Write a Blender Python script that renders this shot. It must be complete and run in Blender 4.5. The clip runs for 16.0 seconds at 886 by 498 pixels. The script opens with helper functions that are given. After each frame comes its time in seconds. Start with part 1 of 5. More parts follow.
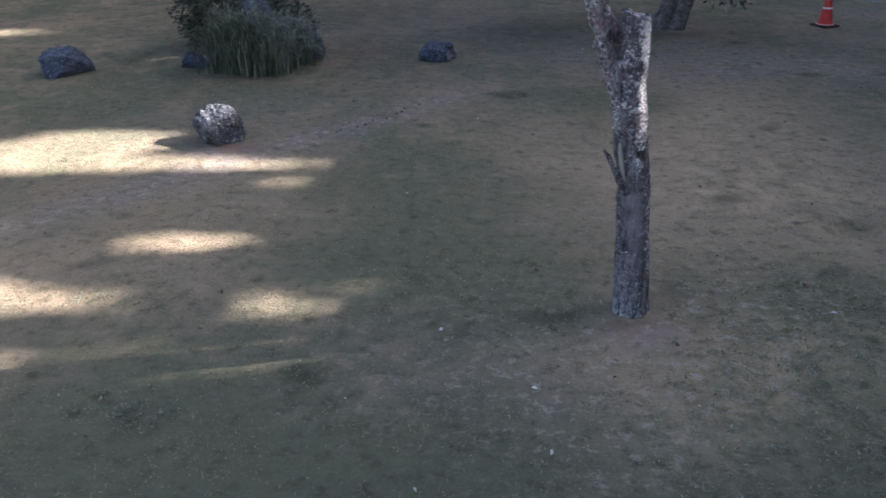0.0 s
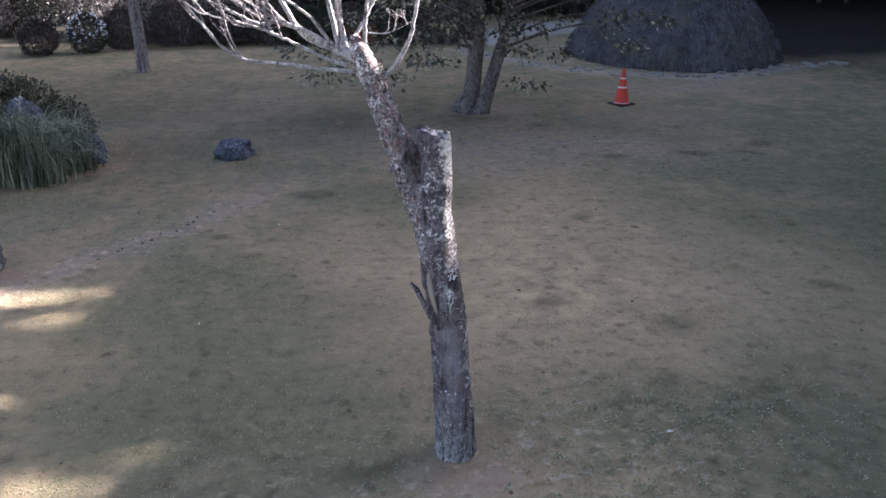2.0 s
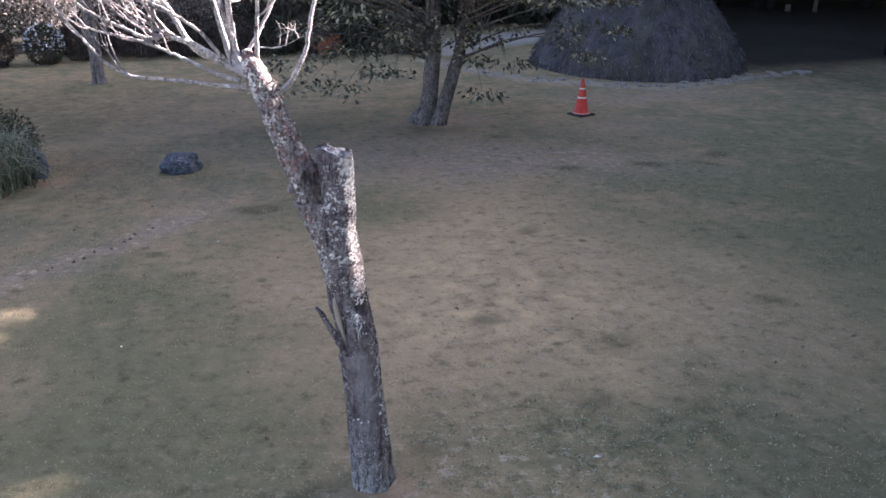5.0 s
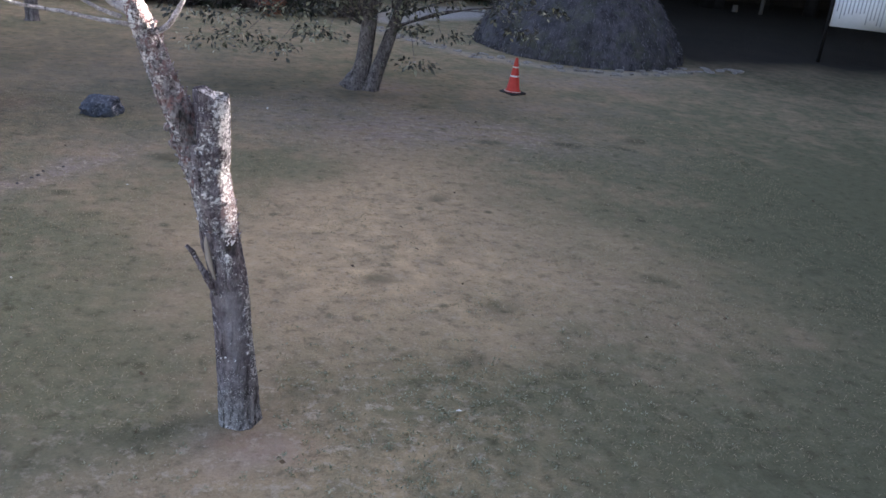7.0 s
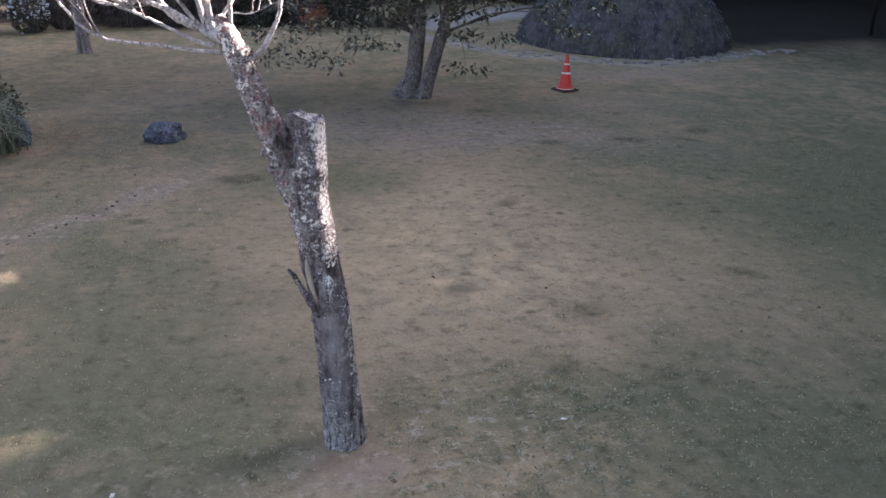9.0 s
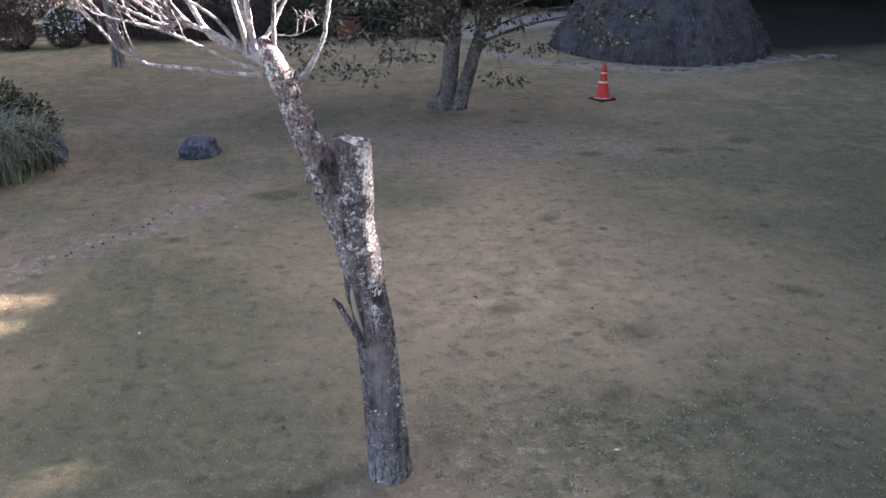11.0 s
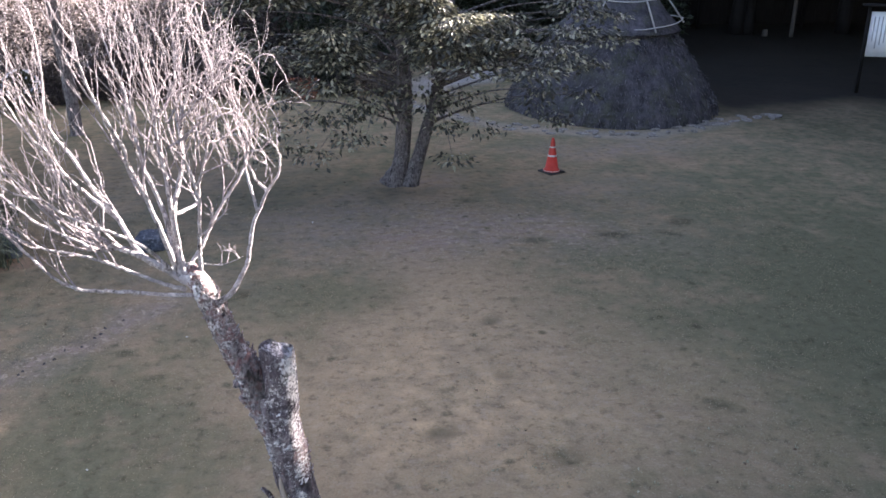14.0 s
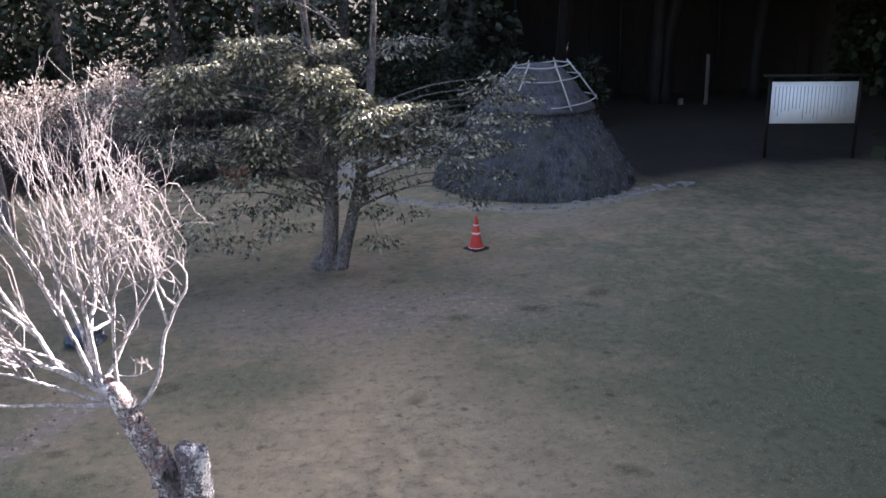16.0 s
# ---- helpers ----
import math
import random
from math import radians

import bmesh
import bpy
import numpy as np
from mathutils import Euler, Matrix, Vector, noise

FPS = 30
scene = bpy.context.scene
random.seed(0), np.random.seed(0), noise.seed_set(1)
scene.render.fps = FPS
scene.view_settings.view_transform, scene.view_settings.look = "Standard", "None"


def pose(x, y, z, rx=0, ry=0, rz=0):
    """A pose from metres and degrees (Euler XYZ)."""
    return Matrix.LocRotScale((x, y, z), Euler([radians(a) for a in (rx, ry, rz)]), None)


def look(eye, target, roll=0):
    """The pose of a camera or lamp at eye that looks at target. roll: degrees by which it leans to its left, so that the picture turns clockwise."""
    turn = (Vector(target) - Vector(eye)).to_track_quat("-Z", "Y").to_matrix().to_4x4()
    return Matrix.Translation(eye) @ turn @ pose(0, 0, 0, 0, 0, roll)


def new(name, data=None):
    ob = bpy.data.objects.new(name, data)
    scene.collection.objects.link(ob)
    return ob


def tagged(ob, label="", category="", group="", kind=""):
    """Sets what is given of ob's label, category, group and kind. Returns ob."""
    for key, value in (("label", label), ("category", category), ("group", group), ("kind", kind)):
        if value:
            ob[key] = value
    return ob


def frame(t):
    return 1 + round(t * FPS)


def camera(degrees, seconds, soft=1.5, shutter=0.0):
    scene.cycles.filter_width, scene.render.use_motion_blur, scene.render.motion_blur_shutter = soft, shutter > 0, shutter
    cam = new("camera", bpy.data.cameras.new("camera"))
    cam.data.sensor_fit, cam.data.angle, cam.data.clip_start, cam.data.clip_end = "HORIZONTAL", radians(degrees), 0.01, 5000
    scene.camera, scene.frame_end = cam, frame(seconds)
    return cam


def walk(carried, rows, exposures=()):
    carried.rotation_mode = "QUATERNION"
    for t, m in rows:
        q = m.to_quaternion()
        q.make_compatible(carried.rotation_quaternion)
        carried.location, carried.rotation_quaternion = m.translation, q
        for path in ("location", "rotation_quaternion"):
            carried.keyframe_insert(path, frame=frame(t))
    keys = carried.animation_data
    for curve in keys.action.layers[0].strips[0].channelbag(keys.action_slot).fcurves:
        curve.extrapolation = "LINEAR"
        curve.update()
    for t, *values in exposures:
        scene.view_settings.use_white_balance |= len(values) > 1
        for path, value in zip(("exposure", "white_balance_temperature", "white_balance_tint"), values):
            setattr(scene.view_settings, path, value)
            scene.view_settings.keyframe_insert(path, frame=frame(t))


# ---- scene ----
cam = camera(52.9, 16.0, 1.5, 0.3)
PATH = [
    (0, (0.582, 0.099, 3.618), (0.419, 1.893, 2.749), 0.1),
    (0.5, (0.606, 0.287, 3.67), (0.601, 2.08, 2.784), 0.8),
    (1, (0.637, 0.554, 3.699), (0.8, 2.34, 2.814), 0.4),
    (1.5, (0.683, 0.842, 3.706), (0.918, 2.662, 2.912), 0.4),
    (2, (0.764, 1.118, 3.718), (0.988, 2.969, 2.994), 0.6),
    (2.5, (0.85, 1.296, 3.71), (1.081, 3.14, 2.971), 0.4),
    (3, (0.929, 1.424, 3.702), (1.163, 3.27, 2.968), 0.7),
    (5.5, (1.382, 1.211, 3.716), (1.657, 3.063, 3.013), 0.7),
    (6, (1.505, 1.099, 3.714), (1.795, 2.943, 2.997), 0.9),
    (6.5, (1.614, 1.046, 3.7), (1.917, 2.882, 2.97), 0.9),
    (6.7, (1.69, 1.0, 3.704), (2.033, 2.833, 2.982), 3.6),
    (7, (1.719, 0.965, 3.704), (2.098, 2.779, 2.953), 6.3),
    (7.3, (1.745, 0.98, 3.68), (2.111, 2.801, 2.94), 6.3),
    (7.5, (1.695, 0.994, 3.694), (2.063, 2.825, 2.979), 5.7),
    (7.8, (1.64, 0.985, 3.695), (1.939, 2.813, 2.939), 3.5),
    (8, (1.581, 1.015, 3.702), (1.86, 2.842, 2.938), 2.2),
    (8.5, (1.475, 1.044, 3.703), (1.747, 2.877, 2.952), 1.9),
    (9, (1.366, 1.125, 3.7), (1.65, 2.956, 2.947), 1.5),
    (9.5, (1.289, 1.178, 3.707), (1.536, 3.012, 2.947), 1.4),
    (12, (1.273, 1.508, 3.806), (1.493, 3.356, 3.076), 0.3),
    (12.5, (1.319, 1.513, 4.015), (1.578, 3.357, 3.284), 0.8),
    (12.8, (1.36, 1.499, 4.16), (1.628, 3.356, 3.469), 0.8),
    (13, (1.396, 1.485, 4.279), (1.657, 3.344, 3.589), 0.7),
    (13.5, (1.495, 1.473, 4.618), (1.757, 3.335, 3.937), 0.8),
    (14, (1.593, 1.419, 4.952), (1.879, 3.264, 4.238), 0.6),
    (14.2, (1.65, 1.47, 5.066), (1.929, 3.33, 4.386), 0.0),
    (14.5, (1.740, 1.534, 5.269), (2.019, 3.403, 4.613), -0.2),
    (14.8, (1.747, 1.410, 5.264), (2.023, 3.283, 4.619), -0.4),
    (15.0, (1.811, 1.430, 5.271), (2.114, 3.297, 4.621), -1.2),
    (15.5, (1.758, 1.215, 5.341), (2.165, 3.065, 4.701), 0.5),
    (16.0, (1.852, 0.875, 5.345), (2.265, 2.747, 4.775), -1.0),
]
EXPOSURES = [(0, 2.72, 6150, 16), (1, 2.98, 6500, 18), (1.5, 3.12, 6600, 18), (3, 3.28, 6650, 17), (5.5, 3.46, 6950, 20), (9.5, 3.47, 7150, 20), (12, 3.46, 7050, 21), (16, 3.47, 6850, 20)]
walk(cam, [(t, look(eye, target, roll)) for t, eye, target, roll in PATH], exposures=EXPOSURES)

# ---- light ----
SUN_EL, SUN_AZ = radians(32.0), radians(17.0)   # azimuth: counter-clockwise from +x
SUN_DIR = Vector((math.cos(SUN_EL) * math.cos(SUN_AZ), math.cos(SUN_EL) * math.sin(SUN_AZ), math.sin(SUN_EL)))
world = bpy.data.worlds.new("sky")
scene.world = world
world.use_nodes = True
wn = world.node_tree
sky = wn.nodes.new("ShaderNodeTexSky")
sky.sky_type, sky.sun_disc = "NISHITA", False
sky.sun_elevation, sky.sun_rotation = SUN_EL, math.pi / 2 - SUN_AZ
sky.air_density, sky.dust_density = 1.0, 2.0
wn.nodes["Background"].inputs["Strength"].default_value = 0.065
wn.links.new(sky.outputs[0], wn.nodes["Background"].inputs["Color"])
sun = new("sun", bpy.data.lights.new("sun", "SUN"))
sun.data.energy, sun.data.angle, sun.data.color = 5.0, radians(0.55), (1.0, 0.975, 0.95)
sun.matrix_world = look(SUN_DIR * 60, (0, 0, 0))


# ---- materials ----
class Mat:
    """Short-hand for a node material."""

    def __init__(self, name, rough=0.8, spec=0.3):
        self.m = bpy.data.materials.new(name)
        self.m.use_nodes = True
        self.t = self.m.node_tree
        self.b = self.t.nodes["Principled BSDF"]
        self.b.inputs["Roughness"].default_value = rough
        self.b.inputs["Specular IOR Level"].default_value = spec

    def node(self, kind, **sets):
        n = self.t.nodes.new(kind)
        for k, v in sets.items():
            n.inputs[k].default_value = v
        return n

    def link(self, a, b):
        self.t.links.new(a, b)

    def coords(self):
        return self.node("ShaderNodeTexCoord").outputs["Object"]

    def place(self):
        return self.node("ShaderNodeNewGeometry").outputs["Position"]

    def stretched(self, vec, scale):
        n = self.node("ShaderNodeMapping")
        n.inputs["Scale"].default_value = scale
        self.link(vec, n.inputs["Vector"])
        return n.outputs[0]

    def noise(self, vec, scale, detail=4, rough=0.6):
        n = self.node("ShaderNodeTexNoise", Scale=scale, Detail=detail, Roughness=rough)
        self.link(vec, n.inputs["Vector"])
        return n.outputs["Fac"]

    def voronoi(self, vec, scale, out="Distance"):
        n = self.node("ShaderNodeTexVoronoi", Scale=scale)
        self.link(vec, n.inputs["Vector"])
        return n.outputs[out]

    def attr(self, name):
        n = self.node("ShaderNodeAttribute")
        n.attribute_name = name
        return n.outputs["Fac"]

    def ramp(self, fac, *stops):
        n = self.node("ShaderNodeValToRGB")
        e = n.color_ramp.elements
        while len(e) < len(stops):
            e.new(0.5)
        for el, (p, c) in zip(e, stops):
            el.position = p
            el.color = (*c, 1) if isinstance(c, tuple) else (c, c, c, 1)
        self.link(fac, n.inputs["Fac"])
        return n.outputs["Color"]

    def mix(self, fac, a, b, mode="MIX"):
        n = self.node("ShaderNodeMix")
        n.data_type, n.blend_type = "RGBA", mode
        for sock, v in ((0, fac), (6, a), (7, b)):
            if isinstance(v, (int, float)):
                n.inputs[sock].default_value = v
            elif isinstance(v, tuple):
                n.inputs[sock].default_value = (*v, 1)
            else:
                self.link(v, n.inputs[sock])
        return n.outputs[2]

    def math(self, op, a, b=0.0):
        n = self.node("ShaderNodeMath")
        n.operation = op
        for sock, v in ((0, a), (1, b)):
            if isinstance(v, (int, float)):
                n.inputs[sock].default_value = v
            else:
                self.link(v, n.inputs[sock])
        return n.outputs[0]

    def bump(self, h, strength=0.5, dist=0.02):
        n = self.node("ShaderNodeBump", Strength=strength, Distance=dist)
        self.link(h, n.inputs["Height"])
        self.link(n.outputs[0], self.b.inputs["Normal"])

    def colour(self, c):
        self.link(c, self.b.inputs["Base Color"])
        return self.m


def mat_lawn():
    m = Mat("lawn", 0.95, 0.1)
    p = m.place()
    big, mid, low = m.noise(p, 0.45, 3), m.noise(p, 3.0, 5, 0.65), m.noise(p, 1.1, 4, 0.65)
    fine, grain, clump = m.noise(p, 40, 4, 0.75), m.noise(p, 190, 2, 0.8), m.noise(p, 7.0, 3, 0.6)
    straw = m.mix(clump, (0.212, 0.158, 0.102), (0.362, 0.28, 0.185))
    green = m.mix(clump, (0.1, 0.098, 0.06), (0.192, 0.184, 0.112))
    f = m.math("ADD", m.math("MULTIPLY", big, 0.5), m.math("MULTIPLY", mid, 0.6))
    f = m.math("ADD", m.math("ADD", f, m.math("MULTIPLY", low, 0.4)), m.attr("green"))
    c = m.mix(m.ramp(f, (0.64, 0.0), (0.86, 1.0)), straw, green)
    pale = m.mix(clump, (0.395, 0.27, 0.158), (0.64, 0.462, 0.285))
    c = m.mix(m.math("MULTIPLY", m.attr("dry"), m.ramp(mid, (0.34, 0.15), (0.64, 1.0))), c, pale)
    bare = m.mix(clump, (0.215, 0.165, 0.142), (0.4, 0.315, 0.28))
    c = m.mix(m.math("MULTIPLY", m.attr("bare"), m.ramp(mid, (0.36, 0.12), (0.62, 1.0))), c, bare)
    # matted hollows, bleached flecks, greener patches, dark tufts
    c = m.mix(m.ramp(clump, (0.3, 0.45), (0.43, 0.0)), c, (0.085, 0.074, 0.046))
    flecks = m.math("MULTIPLY", m.ramp(m.noise(p, 7.5, 5, 0.75), (0.53, 0.0), (0.63, 0.75)), m.attr("fleck"))
    c = m.mix(flecks, c, (0.47, 0.385, 0.3))
    c = m.mix(m.ramp(m.noise(p, 1.9, 5, 0.75), (0.56, 0.0), (0.7, 0.55)), c, m.mix(clump, (0.1, 0.095, 0.054), (0.18, 0.165, 0.102)))
    tuft = m.math("ADD", m.voronoi(p, 1.5), m.math("MULTIPLY", m.noise(p, 12, 4, 0.7), 0.18))
    c = m.mix(m.ramp(tuft, (0.13, 0.72), (0.21, 0.0)), c, m.mix(clump, (0.06, 0.058, 0.032), (0.11, 0.102, 0.06)))
    c = m.mix(1.0, c, m.ramp(fine, (0.28, 0.84), (0.72, 1.15)), "MULTIPLY")
    # soil colour, near black; weak amounts of it paint the lawn dimmer
    soil_and_shade = m.mix(clump, (0.011, 0.0105, 0.0105), (0.027, 0.025, 0.024))
    c = m.mix(m.math("MULTIPLY", m.attr("soil_and_shade"), 0.94), c, soil_and_shade)
    # dark turf colour, which also carries the shade painted beside the trunk
    moss_and_shade = m.mix(clump, (0.04, 0.042, 0.024), (0.085, 0.082, 0.05))
    c = m.mix(m.math("MULTIPLY", m.attr("moss_and_shade"), m.ramp(mid, (0.3, 0.45), (0.6, 1.0))), c, moss_and_shade)
    ruddy = m.mix(fine, (0.16, 0.085, 0.06), (0.34, 0.215, 0.165))
    c = m.mix(m.math("MULTIPLY", m.attr("ruddy"), m.ramp(m.noise(p, 10, 5, 0.75), (0.38, 0.1), (0.6, 1.0))), c, ruddy)
    gravel = m.mix(m.voronoi(p, 45, "Color"), (0.24, 0.22, 0.2), (0.42, 0.4, 0.37))
    c = m.mix(m.attr("gravel"), c, gravel)
    m.bump(m.math("ADD", m.math("ADD", fine, m.math("MULTIPLY", grain, 0.4)), m.math("MULTIPLY", clump, 2.0)), 0.75, 0.035)
    return m.colour(c)


def mat_bark(name, dark, light, lichen, amount, streak=14, pink=None, foot=0.0):
    """Furrowed bark with flecks of lichen; foot: paler, blue-grey weathering near the ground."""
    m = Mat(name, 0.9, 0.2)
    p = m.coords()
    furrow = m.noise(m.stretched(p, (1, 1, 0.12)), streak * 1.7, 5, 0.7)
    plates = m.noise(m.stretched(p, (1, 1, 0.45)), streak * 2.6, 5, 0.75)
    tone = m.noise(p, 4.5, 4, 0.7)
    c = m.mix(m.ramp(plates, (0.4, 0.0), (0.58, 1.0)), dark, light)
    c = m.mix(m.ramp(tone, (0.42, 0.45), (0.56, 0.0)), c, dark)
    if pink:
        c = m.mix(m.ramp(m.noise(p, 16, 4, 0.7), (0.47, 0.0), (0.55, 0.9)), c, pink)
    if foot:
        sep = m.node("ShaderNodeSeparateXYZ")
        m.link(p, sep.inputs[0])
        h = m.math("ADD", sep.outputs[2], m.math("MULTIPLY", m.math("SUBTRACT", tone, 0.5), 0.6))
        c = m.mix(m.ramp(h, (0.12, foot), (0.46, 0.0)), c, m.mix(m.ramp(plates, (0.4, 0.0), (0.6, 1.0)), (0.08, 0.078, 0.083), (0.31, 0.308, 0.322)))
    worn = m.attr("worn")
    c = m.mix(m.math("MULTIPLY", worn, 0.85), c, m.mix(m.ramp(m.math("ADD", m.math("MULTIPLY", tone, 0.7), m.math("MULTIPLY", furrow, 0.3)), (0.42, 0.0), (0.58, 1.0)), (0.12, 0.105, 0.115), (0.285, 0.262, 0.28)))
    crack = m.ramp(furrow, (0.36, 0.9), (0.43, 0.0))
    crack = m.math("MULTIPLY", crack, m.math("SUBTRACT", 1.0, m.math("MULTIPLY", worn, 0.6)))
    c = m.mix(crack, c, (0.022, 0.018, 0.018))
    scaly = m.math("MULTIPLY", m.attr("scaly"), m.ramp(m.noise(p, 30, 4, 0.75), (0.42, 0.0), (0.54, 1.0)))
    c = m.mix(scaly, c, (0.32, 0.17, 0.155))
    more = m.math("MULTIPLY", m.attr("lichen"), 0.085)
    crust = m.ramp(m.math("ADD", m.noise(p, 27, 5, 0.75), more), (amount - 0.015, 0.0), (amount + 0.08, 0.5))
    c = m.mix(crust, c, tuple(v * 0.5 for v in lichen))
    # near-black colour that paints the shade inside hollows of the stem
    c = m.mix(m.math("MULTIPLY", m.attr("hollow_shade"), m.ramp(m.noise(p, 24, 4, 0.75), (0.34, 1.0), (0.66, 0.45))), c, m.mix(plates, (0.01, 0.01, 0.01), (0.05, 0.05, 0.048)))
    spots = m.math("MULTIPLY", m.noise(p, 48, 6, 0.85), m.ramp(m.noise(p, 11, 4, 0.7), (0.3, 0.8), (0.65, 1.12)))
    lf = m.ramp(m.math("SUBTRACT", m.math("ADD", spots, more), m.attr("hollow_shade")), (amount + 0.005, 0.0), (amount + 0.045, 1.0))
    c = m.mix(lf, c, lichen)
    h = m.math("ADD", plates, m.math("MULTIPLY", lf, 0.35))
    m.bump(m.math("SUBTRACT", h, m.math("MULTIPLY", crack, 0.8)), 1.0, 0.03)
    return m.colour(c)


def mat_rock(name, dark, light, spot):
    m = Mat(name, 0.85, 0.3)
    p = m.coords()
    n1, n2 = m.noise(p, 6, 6, 0.7), m.noise(p, 28, 5, 0.7)
    c = m.mix(m.ramp(n1, (0.32, 0.0), (0.68, 1.0)), dark, light)
    c = m.mix(m.ramp(n2, (0.54, 0.0), (0.64, 0.7)), c, spot)
    c = m.mix(m.ramp(m.voronoi(p, 9), (0.0, 0.95), (0.22, 0.0)), c, dark)
    m.bump(m.math("ADD", n1, n2), 1.0, 0.05)
    return m.colour(c)


def mat_leaf(name, a, b, c, rough=0.45):
    """Leaves: each its own shade, a little light passing through."""
    m = Mat(name, rough, 0.45)
    r = m.node("ShaderNodeNewGeometry").outputs["Random Per Island"]
    col = m.ramp(r, (0.0, a), (0.55, b), (1.0, c))
    col = m.mix(m.ramp(m.noise(m.coords(), 9, 2), (0.35, 0.0), (0.65, 0.35)), col, a)
    m.colour(col)
    t = m.node("ShaderNodeBsdfTranslucent")
    m.link(col, t.inputs["Color"])
    mx = m.node("ShaderNodeMixShader")
    mx.inputs[0].default_value = 0.25
    m.link(m.b.outputs[0], mx.inputs[1])
    m.link(t.outputs[0], mx.inputs[2])
    m.link(mx.outputs[0], m.t.nodes["Material Output"].inputs["Surface"])
    return m.m


def mat_plain(name, a, b, scale=12, rough=0.7, spec=0.3, bump=0.3, stretch=(1, 1, 1)):
    m = Mat(name, rough, spec)
    p = m.stretched(m.coords(), stretch)
    n = m.noise(p, scale, 5, 0.65)
    m.bump(n, bump, 0.01)
    return m.colour(m.mix(m.ramp(n, (0.3, 0.0), (0.7, 1.0)), a, b))


def mat_thatch():
    """Old thatch: long dark and bleached streaks, damp patches and mossy green."""
    m = Mat("earth_thatch", 0.95, 0.1)
    p = m.coords()
    streak, patch, fine = m.noise(m.stretched(p, (1, 1, 0.3)), 5.0, 5, 0.7), m.noise(p, 1.5, 4, 0.7), m.noise(m.stretched(p, (1, 1, 0.2)), 26, 4, 0.75)
    c = m.mix(m.ramp(streak, (0.36, 0.0), (0.64, 1.0)), (0.036, 0.036, 0.045), (0.112, 0.108, 0.124))
    c = m.mix(m.ramp(patch, (0.38, 0.75), (0.52, 0.0)), c, (0.042, 0.044, 0.046))
    c = m.mix(m.ramp(m.noise(p, 2.3, 5, 0.7), (0.5, 0.0), (0.62, 0.7)), c, (0.08, 0.086, 0.066))
    c = m.mix(m.ramp(fine, (0.56, 0.0), (0.68, 0.7)), c, (0.19, 0.185, 0.205))
    m.bump(m.math("ADD", streak, fine), 1.0, 0.04)
    return m.colour(c)


LAWN = mat_lawn()
BARK_LOW = mat_bark("weathered_bark", (0.054, 0.043, 0.051), (0.225, 0.19, 0.208), (0.84, 0.82, 0.83), 0.572, 14, None, 0.9)
BARK_HIGH = mat_bark("lichen_bark", (0.055, 0.043, 0.052), (0.2, 0.168, 0.187), (0.9, 0.87, 0.88), 0.56, 15)
BARK_PINK = mat_bark("scaly_bark", (0.034, 0.026, 0.031), (0.36, 0.318, 0.335), (0.88, 0.85, 0.87), 0.512, 20, (0.235, 0.13, 0.13))
LIMB = mat_bark("pale_limb_bark", (0.3, 0.262, 0.27), (0.6, 0.552, 0.562), (0.8, 0.755, 0.765), 0.5, 16)
TWIG = mat_bark("pale_twig_bark", (0.26, 0.222, 0.232), (0.46, 0.41, 0.425), (0.6, 0.555, 0.57), 0.55, 18)
WOOD_PALE = mat_plain("split_wood", (0.2, 0.165, 0.14), (0.38, 0.32, 0.275), 18, 0.85, 0.2, 0.5, (1, 1, 0.1))
BARK_GREY = mat_bark("grey_bark", (0.07, 0.061, 0.064), (0.22, 0.198, 0.202), (0.36, 0.355, 0.34), 0.59, 9)
ROCK_BLUE = mat_rock("blue_grey_rock", (0.018, 0.023, 0.036), (0.1, 0.118, 0.16), (0.24, 0.265, 0.32))
ROCK_DARK = mat_rock("dark_pebble", (0.02, 0.018, 0.018), (0.075, 0.068, 0.066), (0.15, 0.14, 0.135))
ROCK_PALE = mat_rock("pitted_rock", (0.02, 0.02, 0.025), (0.15, 0.145, 0.155), (0.5, 0.48, 0.47))
LICHEN = mat_plain("white_lichen", (0.5, 0.48, 0.48), (0.84, 0.82, 0.82), 90, 0.9, 0.1, 0.5)
STONE = mat_rock("kerb_stone", (0.12, 0.11, 0.1), (0.3, 0.28, 0.26), (0.44, 0.42, 0.39))
# palest tone raised to paint in the sun's gloss on the sprays
LEAF_BROAD = mat_leaf("broad_leaf", (0.03, 0.032, 0.026), (0.072, 0.074, 0.056), (0.47, 0.455, 0.32), 0.34)
LEAF_DARK = mat_leaf("dark_leaf", (0.012, 0.018, 0.01), (0.024, 0.034, 0.018), (0.045, 0.058, 0.03))
LEAF_AZALEA = mat_leaf("azalea_leaf", (0.024, 0.026, 0.017), (0.05, 0.052, 0.031), (0.11, 0.105, 0.062), 0.55)
LEAF_BROWN = mat_leaf("brown_leaf", (0.026, 0.019, 0.018), (0.06, 0.045, 0.041), (0.12, 0.092, 0.083), 0.6)
LEAF_ORANGE = mat_leaf("orange_leaf", (0.15, 0.055, 0.03), (0.27, 0.105, 0.06), (0.38, 0.18, 0.11))
LEAF_TAN = mat_leaf("dry_leaf", (0.13, 0.106, 0.1), (0.25, 0.214, 0.206), (0.42, 0.375, 0.365), 0.8)
LEAF_WHITE = mat_leaf("white_flower", (0.36, 0.4, 0.47), (0.52, 0.56, 0.64), (0.7, 0.72, 0.77), 0.7)
LEAF_CEDAR = mat_leaf("cedar_spray", (0.015, 0.025, 0.012), (0.03, 0.045, 0.02), (0.055, 0.07, 0.035))
BLADE = mat_leaf("ornamental_grass_blade", (0.036, 0.052, 0.034), (0.1, 0.122, 0.078), (0.32, 0.33, 0.24), 0.5)
